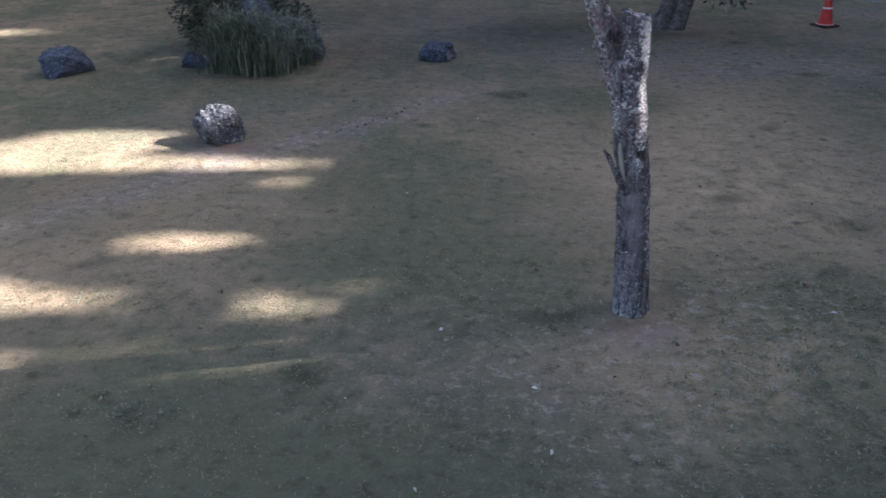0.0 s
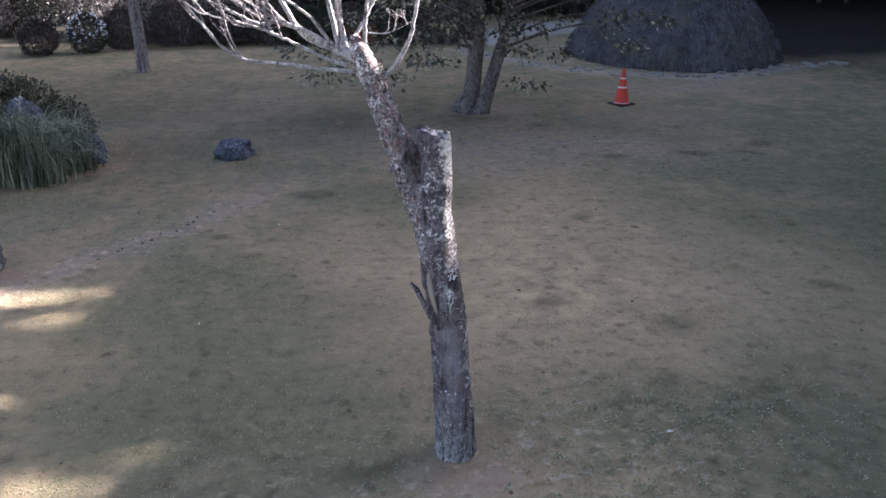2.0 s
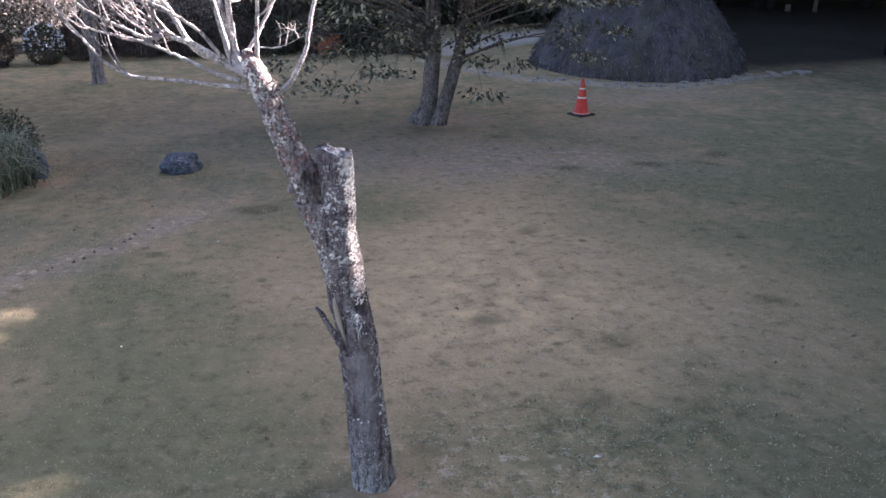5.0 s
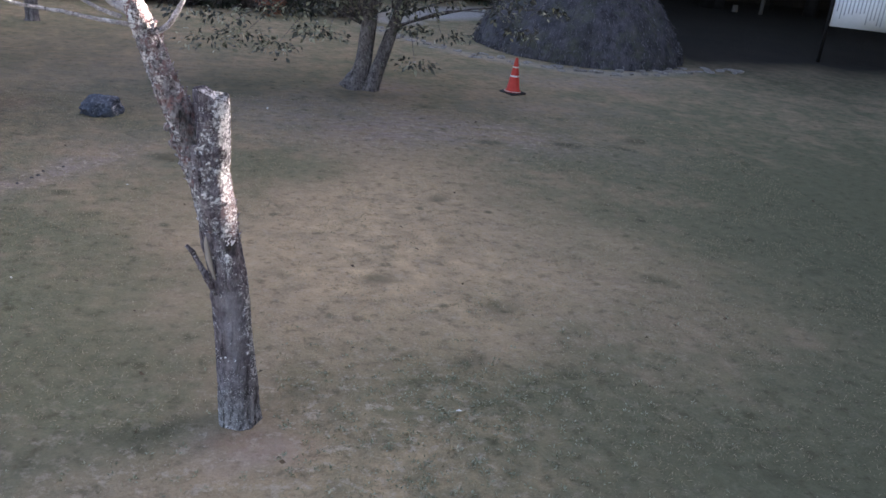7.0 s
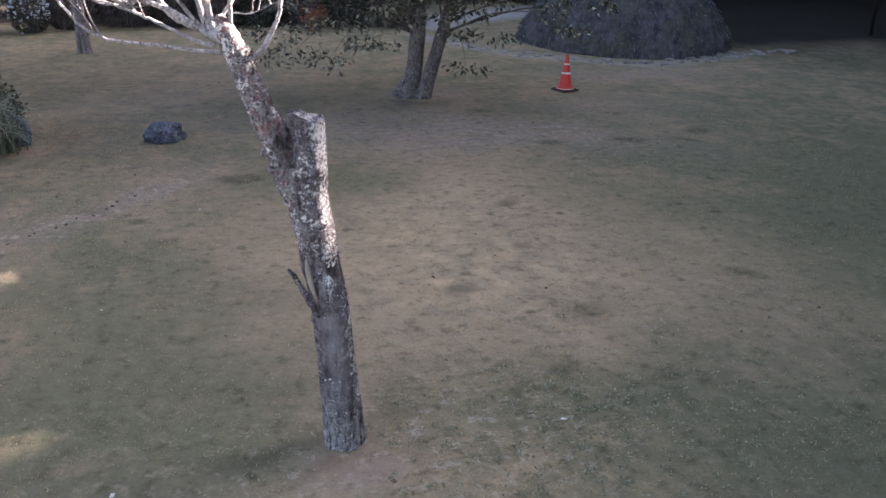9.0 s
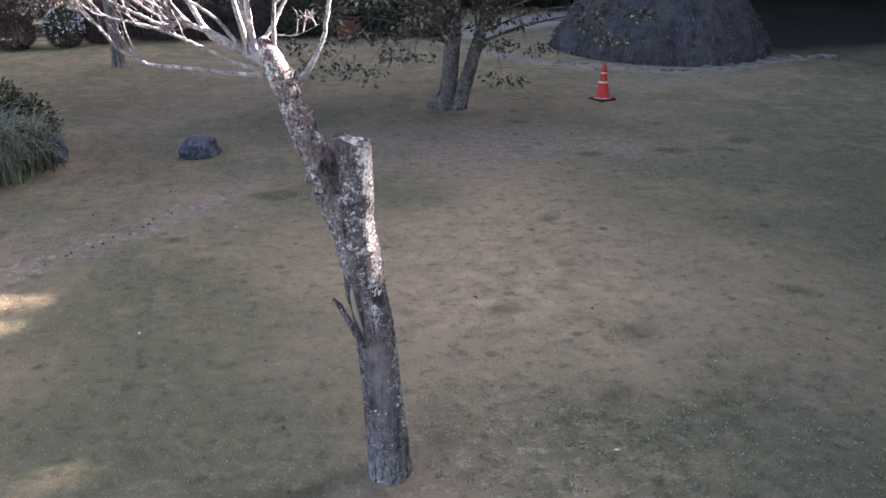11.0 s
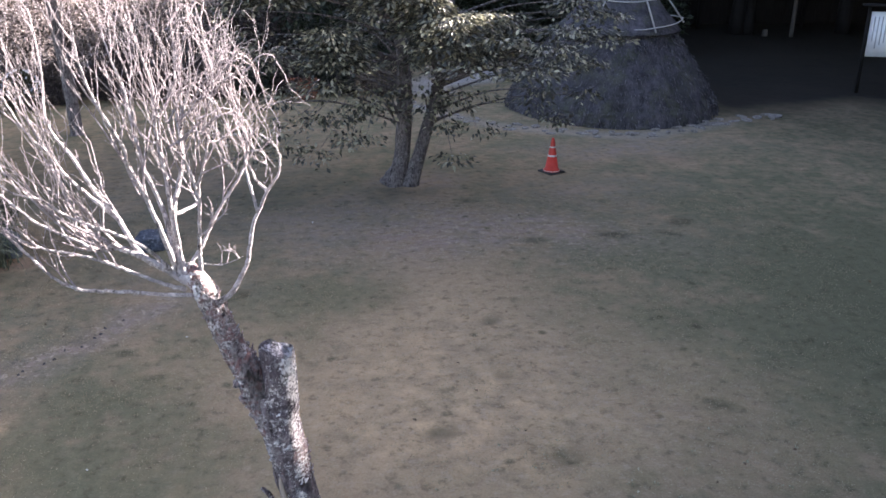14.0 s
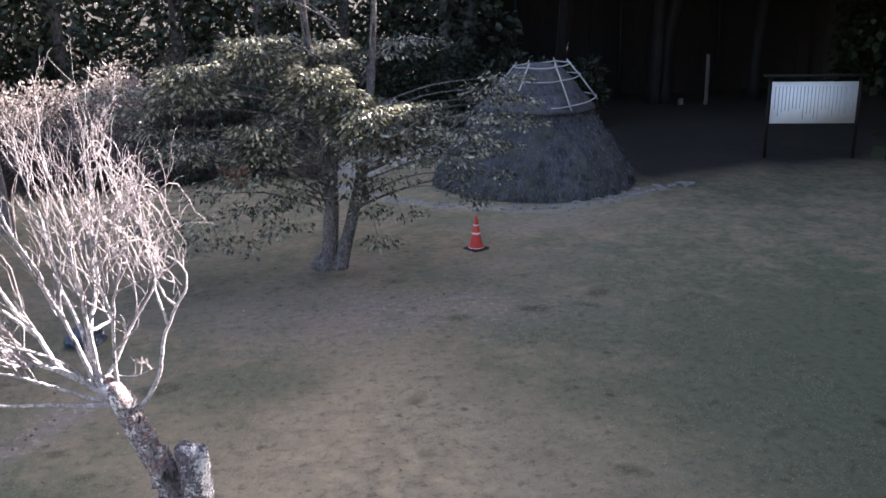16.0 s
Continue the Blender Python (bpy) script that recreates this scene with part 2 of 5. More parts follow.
TURF = mat_leaf("short_turf_blade", (0.21, 0.188, 0.115), (0.32, 0.268, 0.175), (0.44, 0.365, 0.25), 0.9)
WEED = mat_leaf("weed_leaf", (0.15, 0.155, 0.095), (0.26, 0.258, 0.17), (0.45, 0.435, 0.32), 0.8)
LITTER = mat_leaf("leaf_litter", (0.06, 0.04, 0.028), (0.12, 0.08, 0.05), (0.26, 0.18, 0.12), 0.8)
PETAL = mat_plain("bleached_leaf", (0.5, 0.48, 0.44), (0.68, 0.66, 0.61), 60, 0.7)
THATCH = mat_thatch()
STRAW = mat_leaf("grey_straw", (0.05, 0.049, 0.058), (0.12, 0.117, 0.132), (0.22, 0.215, 0.23), 0.9)
POLE = mat_plain("bleached_pole", (0.28, 0.28, 0.28), (0.46, 0.46, 0.45), 20, 0.7, 0.3, 0.3, (1, 1, 0.2))
CONE_RED = mat_plain("cone_plastic", (0.42, 0.03, 0.022), (0.55, 0.055, 0.04), 9, 0.5, 0.4, 0.1)
CONE_WHITE = mat_plain("reflective_band", (0.45, 0.43, 0.42), (0.7, 0.68, 0.66), 20, 0.5)
RUBBER = mat_plain("black_rubber", (0.018, 0.018, 0.02), (0.04, 0.04, 0.042), 20, 0.8)
# timber kept near black, with the deep shade put into its colour
TIMBER = mat_plain("shade_dark_timber", (0.006, 0.0055, 0.0055), (0.015, 0.013, 0.0125), 10, 0.8, 0.2, 0.5, (1, 1, 0.15))
POST = mat_plain("weathered_post", (0.05, 0.045, 0.04), (0.11, 0.1, 0.09), 14, 0.85, 0.2, 0.4, (1, 1, 0.15))
BOARD = mat_plain("white_board", (0.7, 0.72, 0.74), (0.78, 0.8, 0.82), 4, 0.5, 0.4, 0.05)
INK = mat_plain("faded_ink", (0.3, 0.32, 0.35), (0.42, 0.44, 0.47), 30, 0.7)
TILE = mat_plain("roof_sheet", (0.03, 0.03, 0.033), (0.06, 0.06, 0.065), 8, 0.7)


# ---- building helpers ----
def thing(name, at, label, category, group="", kind=""):
    ob = new(name)
    ob.location = at
    ob.empty_display_size = 0.1
    return tagged(ob, label, category, group, kind)


def part(name, bm, material, parent=None, label="", smooth=True):
    """Link a bmesh (or a mesh) as one object under a thing; its coordinates are the thing's own."""
    if isinstance(bm, bmesh.types.BMesh):
        me = bpy.data.meshes.new(name)
        bm.normal_update()
        bm.to_mesh(me)
        bm.free()
    else:
        me = bm
    if smooth:
        me.polygons.foreach_set("use_smooth", [True] * len(me.polygons))
    if not me.materials:
        me.materials.append(material)
    ob = new(name, me)
    ob.parent = parent
    if label:
        tagged(ob, label)
    return ob


def fromlists(name, verts, faces):
    me = bpy.data.meshes.new(name)
    me.from_pydata([tuple(v) for v in verts], [], [tuple(f) for f in faces])
    me.update()
    return me


def smooth_path(pts, n):
    """Catmull-Rom through points with radius as the fourth number; n steps a span."""
    p = np.array(pts, float)
    p = np.vstack([2 * p[0] - p[1], p, 2 * p[-1] - p[-2]])
    out = []
    for i in range(1, len(p) - 2):
        a, b, c, d = p[i - 1:i + 3]
        for k in range(n):
            t = k / n
            out.append(0.5 * (2 * b + (c - a) * t + (2 * a - 5 * b + 4 * c - d) * t * t + (3 * b - a - 3 * c + d) * t ** 3))
    out.append(p[-2])
    return np.array(out)


def tube(bm, path, sides=8, rough=0.0, scale=6.0, cap=True, shape=None):
    """A tube along rows of x, y, z, radius; rough: relief as a share of the radius; shape(angle, i, n) gives a further factor."""
    rings = []
    up = Vector((0.13, 0.99, 0.05)).normalized()
    n = len(path)
    for i, (x, y, z, r) in enumerate(path):
        a, b = path[max(i - 1, 0)], path[min(i + 1, n - 1)]
        d = Vector(b[:3] - a[:3])
        d = d.normalized() if d.length > 1e-9 else Vector((0, 0, 1))
        u = up.cross(d).normalized()
        v = d.cross(u)
        ring = []
        for s in range(sides):
            t = 2 * math.pi * s / sides
            w = u * math.cos(t) + v * math.sin(t)
            k = 1.0
            if rough:
                q = Vector((x, y, z)) + w * r
                k += rough * (noise.noise(Vector((q.x * scale, q.y * scale, q.z * scale * 0.35))) + 0.5 * noise.noise(q * scale * 3.1))
            if shape:
                k *= shape(t, i, n)
            ring.append(bm.verts.new(Vector((x, y, z)) + w * r * k))
        rings.append(ring)
    for a, b in zip(rings, rings[1:]):
        for s in range(sides):
            bm.faces.new((a[s], a[(s + 1) % sides], b[(s + 1) % sides], b[s]))
    if cap:
        bm.faces.new(rings[0][::-1])
        bm.faces.new(rings[-1])
    return rings


def box(bm, lo, hi, bevel=0.0):
    r = bmesh.ops.create_cube(bm, size=1.0)
    for v in r["verts"]:
        v.co = Vector([lo[k] + (v.co[k] + 0.5) * (hi[k] - lo[k]) for k in range(3)])
    if bevel:
        bmesh.ops.bevel(bm, geom=list({e for v in r["verts"] for e in v.link_edges}), offset=bevel, segments=2, affect="EDGES")
    return bm


def leaves(name, at, out, size, rng, aspect=0.5, droop=0.0, bend=0.25):
    """One mesh of many leaves: each a kite of two bent halves. at, out: places and the ways that they point."""
    at, out = np.asarray(at, float), np.asarray(out, float)
    n = len(at)
    d = out + rng.normal(0, 0.45, (n, 3))
    d[:, 2] -= droop
    d /= np.linalg.norm(d, axis=1)[:, None]
    up = rng.normal(0, 0.5, (n, 3)) + (0, 0, 1)
    side = np.cross(d, up)
    side /= np.linalg.norm(side, axis=1)[:, None] + 1e-9
    nor = np.cross(side, d)
    L = (np.asarray(size) * rng.uniform(0.65, 1.3, n))[:, None]
    w = L * aspect * 0.5
    v = np.stack([at, at + d * L * 0.45 + side * w + nor * L * bend * 0.4, at + d * L - nor * L * bend * 0.3, at + d * L * 0.45 - side * w + nor * L * bend * 0.4], 1).reshape(-1, 3)
    i = np.arange(n)[:, None] * 4
    f = np.concatenate([i + (0, 1, 2), i + (0, 2, 3)])
    me = bpy.data.meshes.new(name)
    me.vertices.add(len(v))
    me.vertices.foreach_set("co", v.ravel())
    me.loops.add(len(f) * 3)
    me.loops.foreach_set("vertex_index", f.ravel().astype(np.int32))
    me.polygons.add(len(f))
    me.polygons.foreach_set("loop_start", np.arange(len(f), dtype=np.int32) * 3)
    me.update(calc_edges=True)
    return me


# ---- ground ----
KERB = [(4.2, 25.3), (5.0, 23.9), (5.6, 23.05), (6.1, 22.5), (6.9, 21.95), (8.0, 21.4), (9.0, 21.08), (10.2, 21.3), (11.4, 21.9), (12.7, 22.4), (13.9, 22.75)]


def soft(x, y, cx, cy, rx, ry):
    """1 in the middle of an ellipse, fading far out."""
    return np.exp(-1.1 * (((x - cx) / rx) ** 2 + ((y - cy) / ry) ** 2))


def blob(x, y, cx, cy, rx, ry, turn=0.0):
    """1 in the middle of a soft ellipse, 0 outside."""
    c, s = math.cos(radians(turn)), math.sin(radians(turn))
    u, v = ((x - cx) * c + (y - cy) * s) / rx, (-(x - cx) * s + (y - cy) * c) / ry
    return np.clip(1.3 - (u * u + v * v), 0, 1)


def build_ground():
    fine_x = np.arange(-11, 21, 0.1)
    fine_y = np.arange(-1, 33, 0.1)
    far = np.array([1.0, 3, 7, 14, 28, 60, 130, 400, 1500])
    xs = np.concatenate([-11 - far[::-1], fine_x, 21 + far])
    ys = np.concatenate([-1 - far[::-1], fine_y, 33 + far])
    X, Y = np.meshgrid(xs, ys)
    near = (X > -12) & (X < 22) & (Y > -2) & (Y < 34)
    Z = np.zeros_like(X)
    for j in range(X.shape[0]):
        for i in range(X.shape[1]):
            if near[j, i]:
                x, y = X[j, i], Y[j, i]
                Z[j, i] = 0.018 * noise.noise((x * 0.9, y * 0.9, 0)) + 0.012 * noise.noise((x * 3.1, y * 3.1, 4))
    # worn strip by the rocks, bare rings under the trees, soil and gravel beyond the lawn; all with wandering edges
    U = X + 0.3 * np.sin(1.3 * Y + 0.8 * np.sin(0.9 * X)) + 0.16 * np.sin(3.1 * Y + 1.7 * X) + 0.07 * np.sin(7.3 * Y - 3.1 * X)
    V = Y + 0.3 * np.sin(1.1 * X + 0.7 * np.sin(1.2 * Y)) + 0.16 * np.sin(2.7 * X - 1.9 * Y) + 0.07 * np.sin(6.1 * X + 4.3 * Y)
    seg = np.abs((Y - 11.3) - (X + 1.5) * 1.25) / 1.6
    strip = np.exp(-(seg / 0.36) ** 2) * np.clip((X + 5.5) / 2.0, 0, 1) * np.clip((0.5 - X) / 0.9, 0, 1)
    bare = np.maximum.reduce([
        0.75 * strip, 0.6 * blob(X, Y, 1.55, 6.17, 0.42, 0.34), 0.3 * soft(U, V, 0.9, 5.6, 1.3, 0.8), 0.3 * soft(U, V, -1.9, 14.6, 1.8, 1.2), 0.35 * soft(U, V, -3.0, 11.4, 1.8, 1.3), 0.35 * soft(U, V, -0.6, 13.3, 1.2, 1.3),
        0.95 * soft(U, V, 4.4, 14.9, 2.8, 1.2), 0.7 * soft(U, V, 2.2, 16.0, 2.6, 1.6), 0.8 * soft(U, V, 3.4, 17.7, 1.3, 0.9), 0.7 * blob(X, Y, -3.0, 10.1, 0.6, 0.4), 0.5 * soft(U, V, -1.9, 18.6, 4.2, 3.6),
        0.65 * soft(U, V, 8.6, 20.0, 2.6, 0.8), 0.5 * soft(U, V, 6.5, 17.0, 2.0, 1.4)])
    # greener turf; right-hand blobs also darken the lawn like falloff at the view's edge
    green = (0.1 * soft(U, V, 3.8, 6.2, 1.9, 1.3) + 0.28 * soft(U, V, 9.8, 9.0, 3.2, 6.5) + 0.18 * soft(U, V, 5.6, 5.6, 1.8, 2.0) + 0.34 * soft(U, V, 3.2, 4.4, 1.8, 1.0) + 0.16 * soft(U, V, -0.6, 9.4, 1.5, 1.6)
             + 0.22 * soft(U, V, -0.3, 7.2, 1.3, 1.0) + 0.2 * soft(U, V, -2.0, 4.2, 2.6, 1.2) + 0.14 * soft(U, V, 0.6, 4, 2.4, 1.0) + 0.12 * soft(U, V, -5, 12, 2.5, 1.5) + 0.12 * soft(U, V, 1.0, 12.6, 1.4, 1.0)
             + 0.14 * soft(U, V, 6.4, 13.8, 1.3, 0.9) - 0.2 * soft(U, V, 3.1, 10.4, 2.4, 2.8) - 0.1 * soft(U, V, -3.0, 7, 2, 2.5))
    # paler dry turf, lifted further to paint in a brighter view centre
    dry = np.maximum.reduce([0.95 * soft(U, V, 3.0, 9.6, 2.0, 2.9), 0.35 * soft(U, V, 1.2, 10.5, 1.5, 2.0), 0.45 * soft(U, V, 5.2, 9.5, 2.0, 2.5), 0.85 * soft(U, V, 2.5, 5.9, 1.7, 1.0), 0.45 * soft(U, V, -3.5, 7.5, 2.2, 2.5), 0.25 * soft(U, V, 0.3, 8.6, 0.9, 1.6)])
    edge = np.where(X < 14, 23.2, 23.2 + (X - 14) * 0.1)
    soil_and_shade = np.clip((V - edge + 1.9) / 3.2, 0, 1) * np.clip((X - 11.0) / 2.0, 0, 1)
    # weak wash over the right of the lawn, shade put into its colour
    soil_and_shade = np.maximum(soil_and_shade, 0.42 * np.clip((V - edge + 5.5) / 4.5, 0, 1) * np.clip((X - 11.5) / 3.0, 0, 1))
    soil_and_shade = np.maximum(soil_and_shade, np.clip((Y - 26.3) / 0.8, 0, 1) * (X < 3))
    soil_and_shade = np.maximum(soil_and_shade, np.clip((Y - 33) / 0.8, 0, 1))
    # weak wash that paints the far-left lawn dimmer
    soil_and_shade = np.maximum(soil_and_shade, 0.2 * soft(U, V, -3.2, 17.5, 4.2, 6.0))
    # blobs by the trunk paint its contact shade; far-left ones dim the lawn
    moss_and_shade = np.maximum.reduce([0.7 * soft(U, V, 1.15, 6.75, 0.3, 0.16), 0.5 * soft(U, V, 1.84, 6.8, 0.2, 0.12), 0.3 * soft(U, V, 0.6, 6.5, 0.5, 0.2), 0.55 * soft(U, V, 3.0, 17.0, 1.0, 0.4), 0.5 * soft(U, V, -5.6, 14.3, 0.7, 0.5), 0.35 * soft(U, V, -2.6, 17.3, 1.2, 0.5), 0.6 * soft(U, V, -4.0, 19.0, 4.0, 3.2), 0.3 * soft(U, V, -0.8, 17.5, 2.5, 2.5), 0.4 * soft(U, V, -2.6, 15.2, 2.2, 2.0)])
    spots = np.random.default_rng(71)
    tufts = [(6.33, 14.6, 0.34), (7.9, 15.05, 0.3), (7.45, 14.55, 0.2), (3.83, 11.47, 0.17), (2.83, 9.15, 0.2), (3.84, 8.41, 0.2), (3.71, 10.06, 0.17), (0.28, 12.96, 0.3), (5.0, 14.2, 0.25), (6.6, 11.3, 0.12)]
    tufts += [(spots.uniform(-4, 10), spots.uniform(5, 17), spots.uniform(0.06, 0.2)) for _ in range(46)]
    for x, y, r in tufts:
        moss_and_shade = np.maximum(moss_and_shade, spots.uniform(0.4, 0.85) * np.clip(1.25 - ((X + 0.5 * (U - X) - x) / r) ** 2 - ((Y + 0.5 * (V - Y) - y) / (0.75 * r)) ** 2, 0, 1))
    ruddy = np.maximum.reduce([0.5 * blob(X, Y, 1.58, 6.3, 0.32, 0.17), 0.4 * blob(X, Y, 1.88, 6.2, 0.3, 0.2), 0.7 * blob(X, Y, -2.85, 10.2, 0.45, 0.22), 0.6 * blob(X, Y, -2.75, 14.4, 0.5, 0.3), 0.35 * soft(U, V, -2.2, 15.2, 1.0, 0.4), 0.4 * soft(U, V, 9.4, 19.0, 0.8, 0.4), 0.3 * soft(U, V, 3.2, 14.8, 0.8, 0.4)])
    fleck = np.maximum.reduce([1.0 * soft(U, V, 2.2, 6.3, 2.2, 1.4), 0.9 * soft(U, V, 0.8, 5.4, 1.6, 1.0), 1.0 * strip, 0.4 * soft(U, V, 3.5, 9, 4, 4), 0.8 * soft(U, V, 4.5, 14.8, 3, 1.6)])
    near_kerb = np.min([np.hypot(X - x, Y - y) for x, y, _, _ in smooth_path([(x, y, 0, 0) for x, y in KERB], 6)], axis=0)
    gravel = np.maximum.reduce([blob(X, Y, 7.2, 29.6, 3.6, 1.2, 38), 0.8 * blob(X, Y, 5.0, 27.0, 0.9, 0.8), 0.42 * np.clip(1.25 - np.hypot(near_kerb, 0.5 * (U - X)) / 0.42, 0, 1) * np.clip((13.0 - X) / 1.5, 0, 1)])
    ny, nx = X.shape
    idx = np.arange(nx * ny).reshape(ny, nx)
    f = np.stack([idx[:-1, :-1], idx[:-1, 1:], idx[1:, 1:], idx[1:, :-1]], -1).reshape(-1, 4)
    me = bpy.data.meshes.new("ground")
    me.vertices.add(nx * ny)
    me.vertices.foreach_set("co", np.stack([X, Y, Z], -1).ravel())
    me.loops.add(f.size)
    me.loops.foreach_set("vertex_index", f.ravel().astype(np.int32))
    me.polygons.add(len(f))
    me.polygons.foreach_set("loop_start", np.arange(len(f), dtype=np.int32) * 4)
    me.update(calc_edges=True)
    for key, val in (("bare", bare), ("green", green), ("soil_and_shade", soil_and_shade), ("gravel", gravel), ("dry", dry), ("moss_and_shade", moss_and_shade), ("ruddy", ruddy), ("fleck", fleck)):
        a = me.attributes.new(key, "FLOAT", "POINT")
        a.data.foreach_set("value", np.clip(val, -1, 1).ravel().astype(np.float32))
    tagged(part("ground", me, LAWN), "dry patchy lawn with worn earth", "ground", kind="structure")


build_ground()


# ---- the dead tree ----
TREE = Vector((1.53, 6.42, 0.0))


def local(pts, origin):
    return [(x - origin[0], y - origin[1], z - origin[2], r) for x, y, z, r in pts]


def weather(ob, axis):
    """Wear on the old stem: bare smooth wood low down, lichen along both flanks and round the hole, scaly red bark on
    the upper flank; the hole's shade is painted in too.
    """
    me = ob.data
    co = np.zeros(len(me.vertices) * 3)
    me.vertices.foreach_get("co", co)
    co = co.reshape(-1, 3)
    z = co[:, 2]
    ax = np.array(axis)
    s = (co[:, 0] - np.interp(z, ax[:, 2], ax[:, 0])) / np.interp(z, ax[:, 2], ax[:, 3])
    bell = lambda v, mid, wide: np.exp(-((v - mid) / wide) ** 2)
    span = lambda lo, hi, soft: np.clip((z - lo) / soft, 0, 1) * np.clip((hi - z) / soft, 0, 1)
    lichen = (0.9 * bell(s, 0.75, 0.35) * span(1.35, 2.6, 0.2) + bell(s, 0.15, 0.3) * bell(z, 1.33, 0.12) + 1.0 * bell(s, 0.95, 0.2) * span(0.25, 1.2, 0.15)
              + 0.9 * bell(s, -0.95, 0.22) * span(1.5, 2.2, 0.15) + 0.55 * bell(s, 0.5, 0.6) * span(2.05, 2.6, 0.15) + 0.35 * bell(s, -0.1, 0.5) * span(1.5, 2.3, 0.2) + 0.35 * bell(s, -0.2, 0.5) * span(0.0, 0.5, 0.1) - 0.8 * bell(s, -0.2, 0.6) * span(0.35, 1.2, 0.2))
    worn = bell(s, 0.1, 0.62) * span(0.2, 1.22, 0.18)
    scaly = bell(s, 0.75, 0.3) * bell(z, 1.64, 0.16)
    # shade of the knot hole put into the colour, camera side only
    hollow_shade = np.clip(1.9 * bell(s, 0.6, 0.2) * bell(z, 1.43, 0.038), 0, 1) * (co[:, 1] < 0.1)
    for key, val in (("hollow_shade", hollow_shade), ("lichen", lichen), ("worn", worn), ("scaly", scaly)):
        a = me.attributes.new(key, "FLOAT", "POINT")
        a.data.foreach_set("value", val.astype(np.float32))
    return ob


def dead_tree():
    rng = np.random.default_rng(5)
    tree = thing("bare_tree", TREE, "leafless old tree with a sawn stump, lichen bark and pale twigs", "tree")
    y = 6.42
    # bole
    bm = bmesh.new()
    path = smooth_path(local([(1.535, y + 0.165, -0.06, 0.158), (1.532, y + 0.16, 0.03, 0.152), (1.522, y + 0.155, 0.14, 0.144), (1.503, y + 0.135, 0.45, 0.134), (1.477, y + 0.105, 0.81, 0.127), (1.445, y + 0.075, 1.15, 0.123), (1.395, y + 0.045, 1.47, 0.119),
                              (1.352, y + 0.02, 1.78, 0.118), (1.315, y, 1.98, 0.122), (1.285, y, 2.12, 0.105)], TREE), 10)

    def bole_shape(t, i, n):
        h = i / (n - 1)
        k = 1 + 0.05 * math.sin(5 * t + 1.0) * (1 - h) ** 3 + 0.09 * max(0.0, 1 - h * 7) * 0.6 * (math.sin(7 * t) + 0.7 * math.sin(13 * t + 1))
        dent = math.exp(-((t - 5.35) / 0.2) ** 2 - ((h - 0.656) / 0.016) ** 2)
        seam = math.exp(-((t - 3.85) / 0.12) ** 2) * max(0.0, 0.55 - abs(h - 0.4)) * 0.25
        flap = 0.1 * max(0.0, math.sin(h * 41 + 2 * math.sin(t))) * math.exp(-((t - 3.3) / 0.35) ** 2) * (h > 0.5)
        panel = 0.045 * math.exp(-((t - 4.85) / 0.7) ** 4) * min(1.0, max(0.0, (h - 0.1) * 20)) * min(1.0, max(0.0, (0.56 - h) * 12))
        return k - 0.62 * dent - seam + flap - panel

    tube(bm, path, 40, 0.07, 9, shape=bole_shape)
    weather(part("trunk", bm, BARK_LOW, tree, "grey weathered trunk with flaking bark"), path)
    # upper bark sleeve with thicker lichen
    bm = bmesh.new()
    tube(bm, smooth_path(local([(1.405, y + 0.05, 1.42, 0.108), (1.375, y + 0.03, 1.62, 0.121), (1.338, y, 1.85, 0.125), (1.315, y, 2.0, 0.12)], TREE), 12), 40, 0.1, 14)
    weather(part("bark_sleeve", bm, BARK_HIGH, tree, "lichen-speckled upper bark"), path)
    # sawn stub
    bm = bmesh.new()
    path = smooth_path(local([(1.35, y - 0.01, 1.86, 0.095), (1.352, y - 0.02, 2.05, 0.104), (1.345, y - 0.02, 2.25, 0.108), (1.337, y - 0.02, 2.43, 0.104)], TREE), 8)
    rings = tube(bm, path, 40, 0.11, 13)
    for v in rings[-1]:
        v.co.z += 0.62 * (-0.215 - v.co.x) - 4.0 * max(0.0, v.co.x + 0.19) ** 2 - 2.2 * max(0.0, -0.235 - v.co.x) ** 1.5 + 0.012 * noise.noise(v.co * 22)
    weather(part("sawn_stub", bm, BARK_HIGH, tree, "sawn-off stub grey with lichen"), path)
    # leaning limb that carries the crown
    bm = bmesh.new()
    limb = [(1.285, y, 1.84, 0.08), (1.225, y, 2.05, 0.096), (1.165, y, 2.25, 0.092), (1.075, y, 2.46, 0.08), (1.0, y, 2.66, 0.073), (0.94, y, 2.81, 0.068), (0.895, y, 2.92, 0.052), (0.87, y, 3.0, 0.022)]
    tube(bm, smooth_path(local(limb, TREE), 12), 36, 0.17, 15)
    limb_ob = part("leaning_limb", bm, BARK_PINK, tree, "leaning limb with scaly pink-grey bark")
    co = np.array([v.co for v in limb_ob.data.vertices])
    axis = np.array(local(limb, TREE))
    side = (co[:, 0] - np.interp(co[:, 2], axis[:, 2], axis[:, 0])) / np.interp(co[:, 2], axis[:, 2], axis[:, 3])
    # shade of the cleft between limb and stub put into the colour
    hollow_shade = np.clip(1.5 * np.exp(-((side - 0.5) / 0.5) ** 2) * np.exp(-((co[:, 2] - 2.2 + 0.08 * side) / 0.17) ** 2), 0, 0.9) * (co[:, 1] < 0)
    limb_ob.data.attributes.new("hollow_shade", "FLOAT", "POINT").data.foreach_set("value", hollow_shade.astype(np.float32))
    # loose bark strip and the pale wood beneath it
    bm = bmesh.new()
    strip = local([(1.37, y - 0.03, 1.08, 0.016), (1.325, y - 0.045, 1.2, 0.02), (1.27, y - 0.045, 1.31, 0.017), (1.225, y - 0.06, 1.40, 0.015), (1.19, y - 0.06, 1.44, 0.012)], TREE)
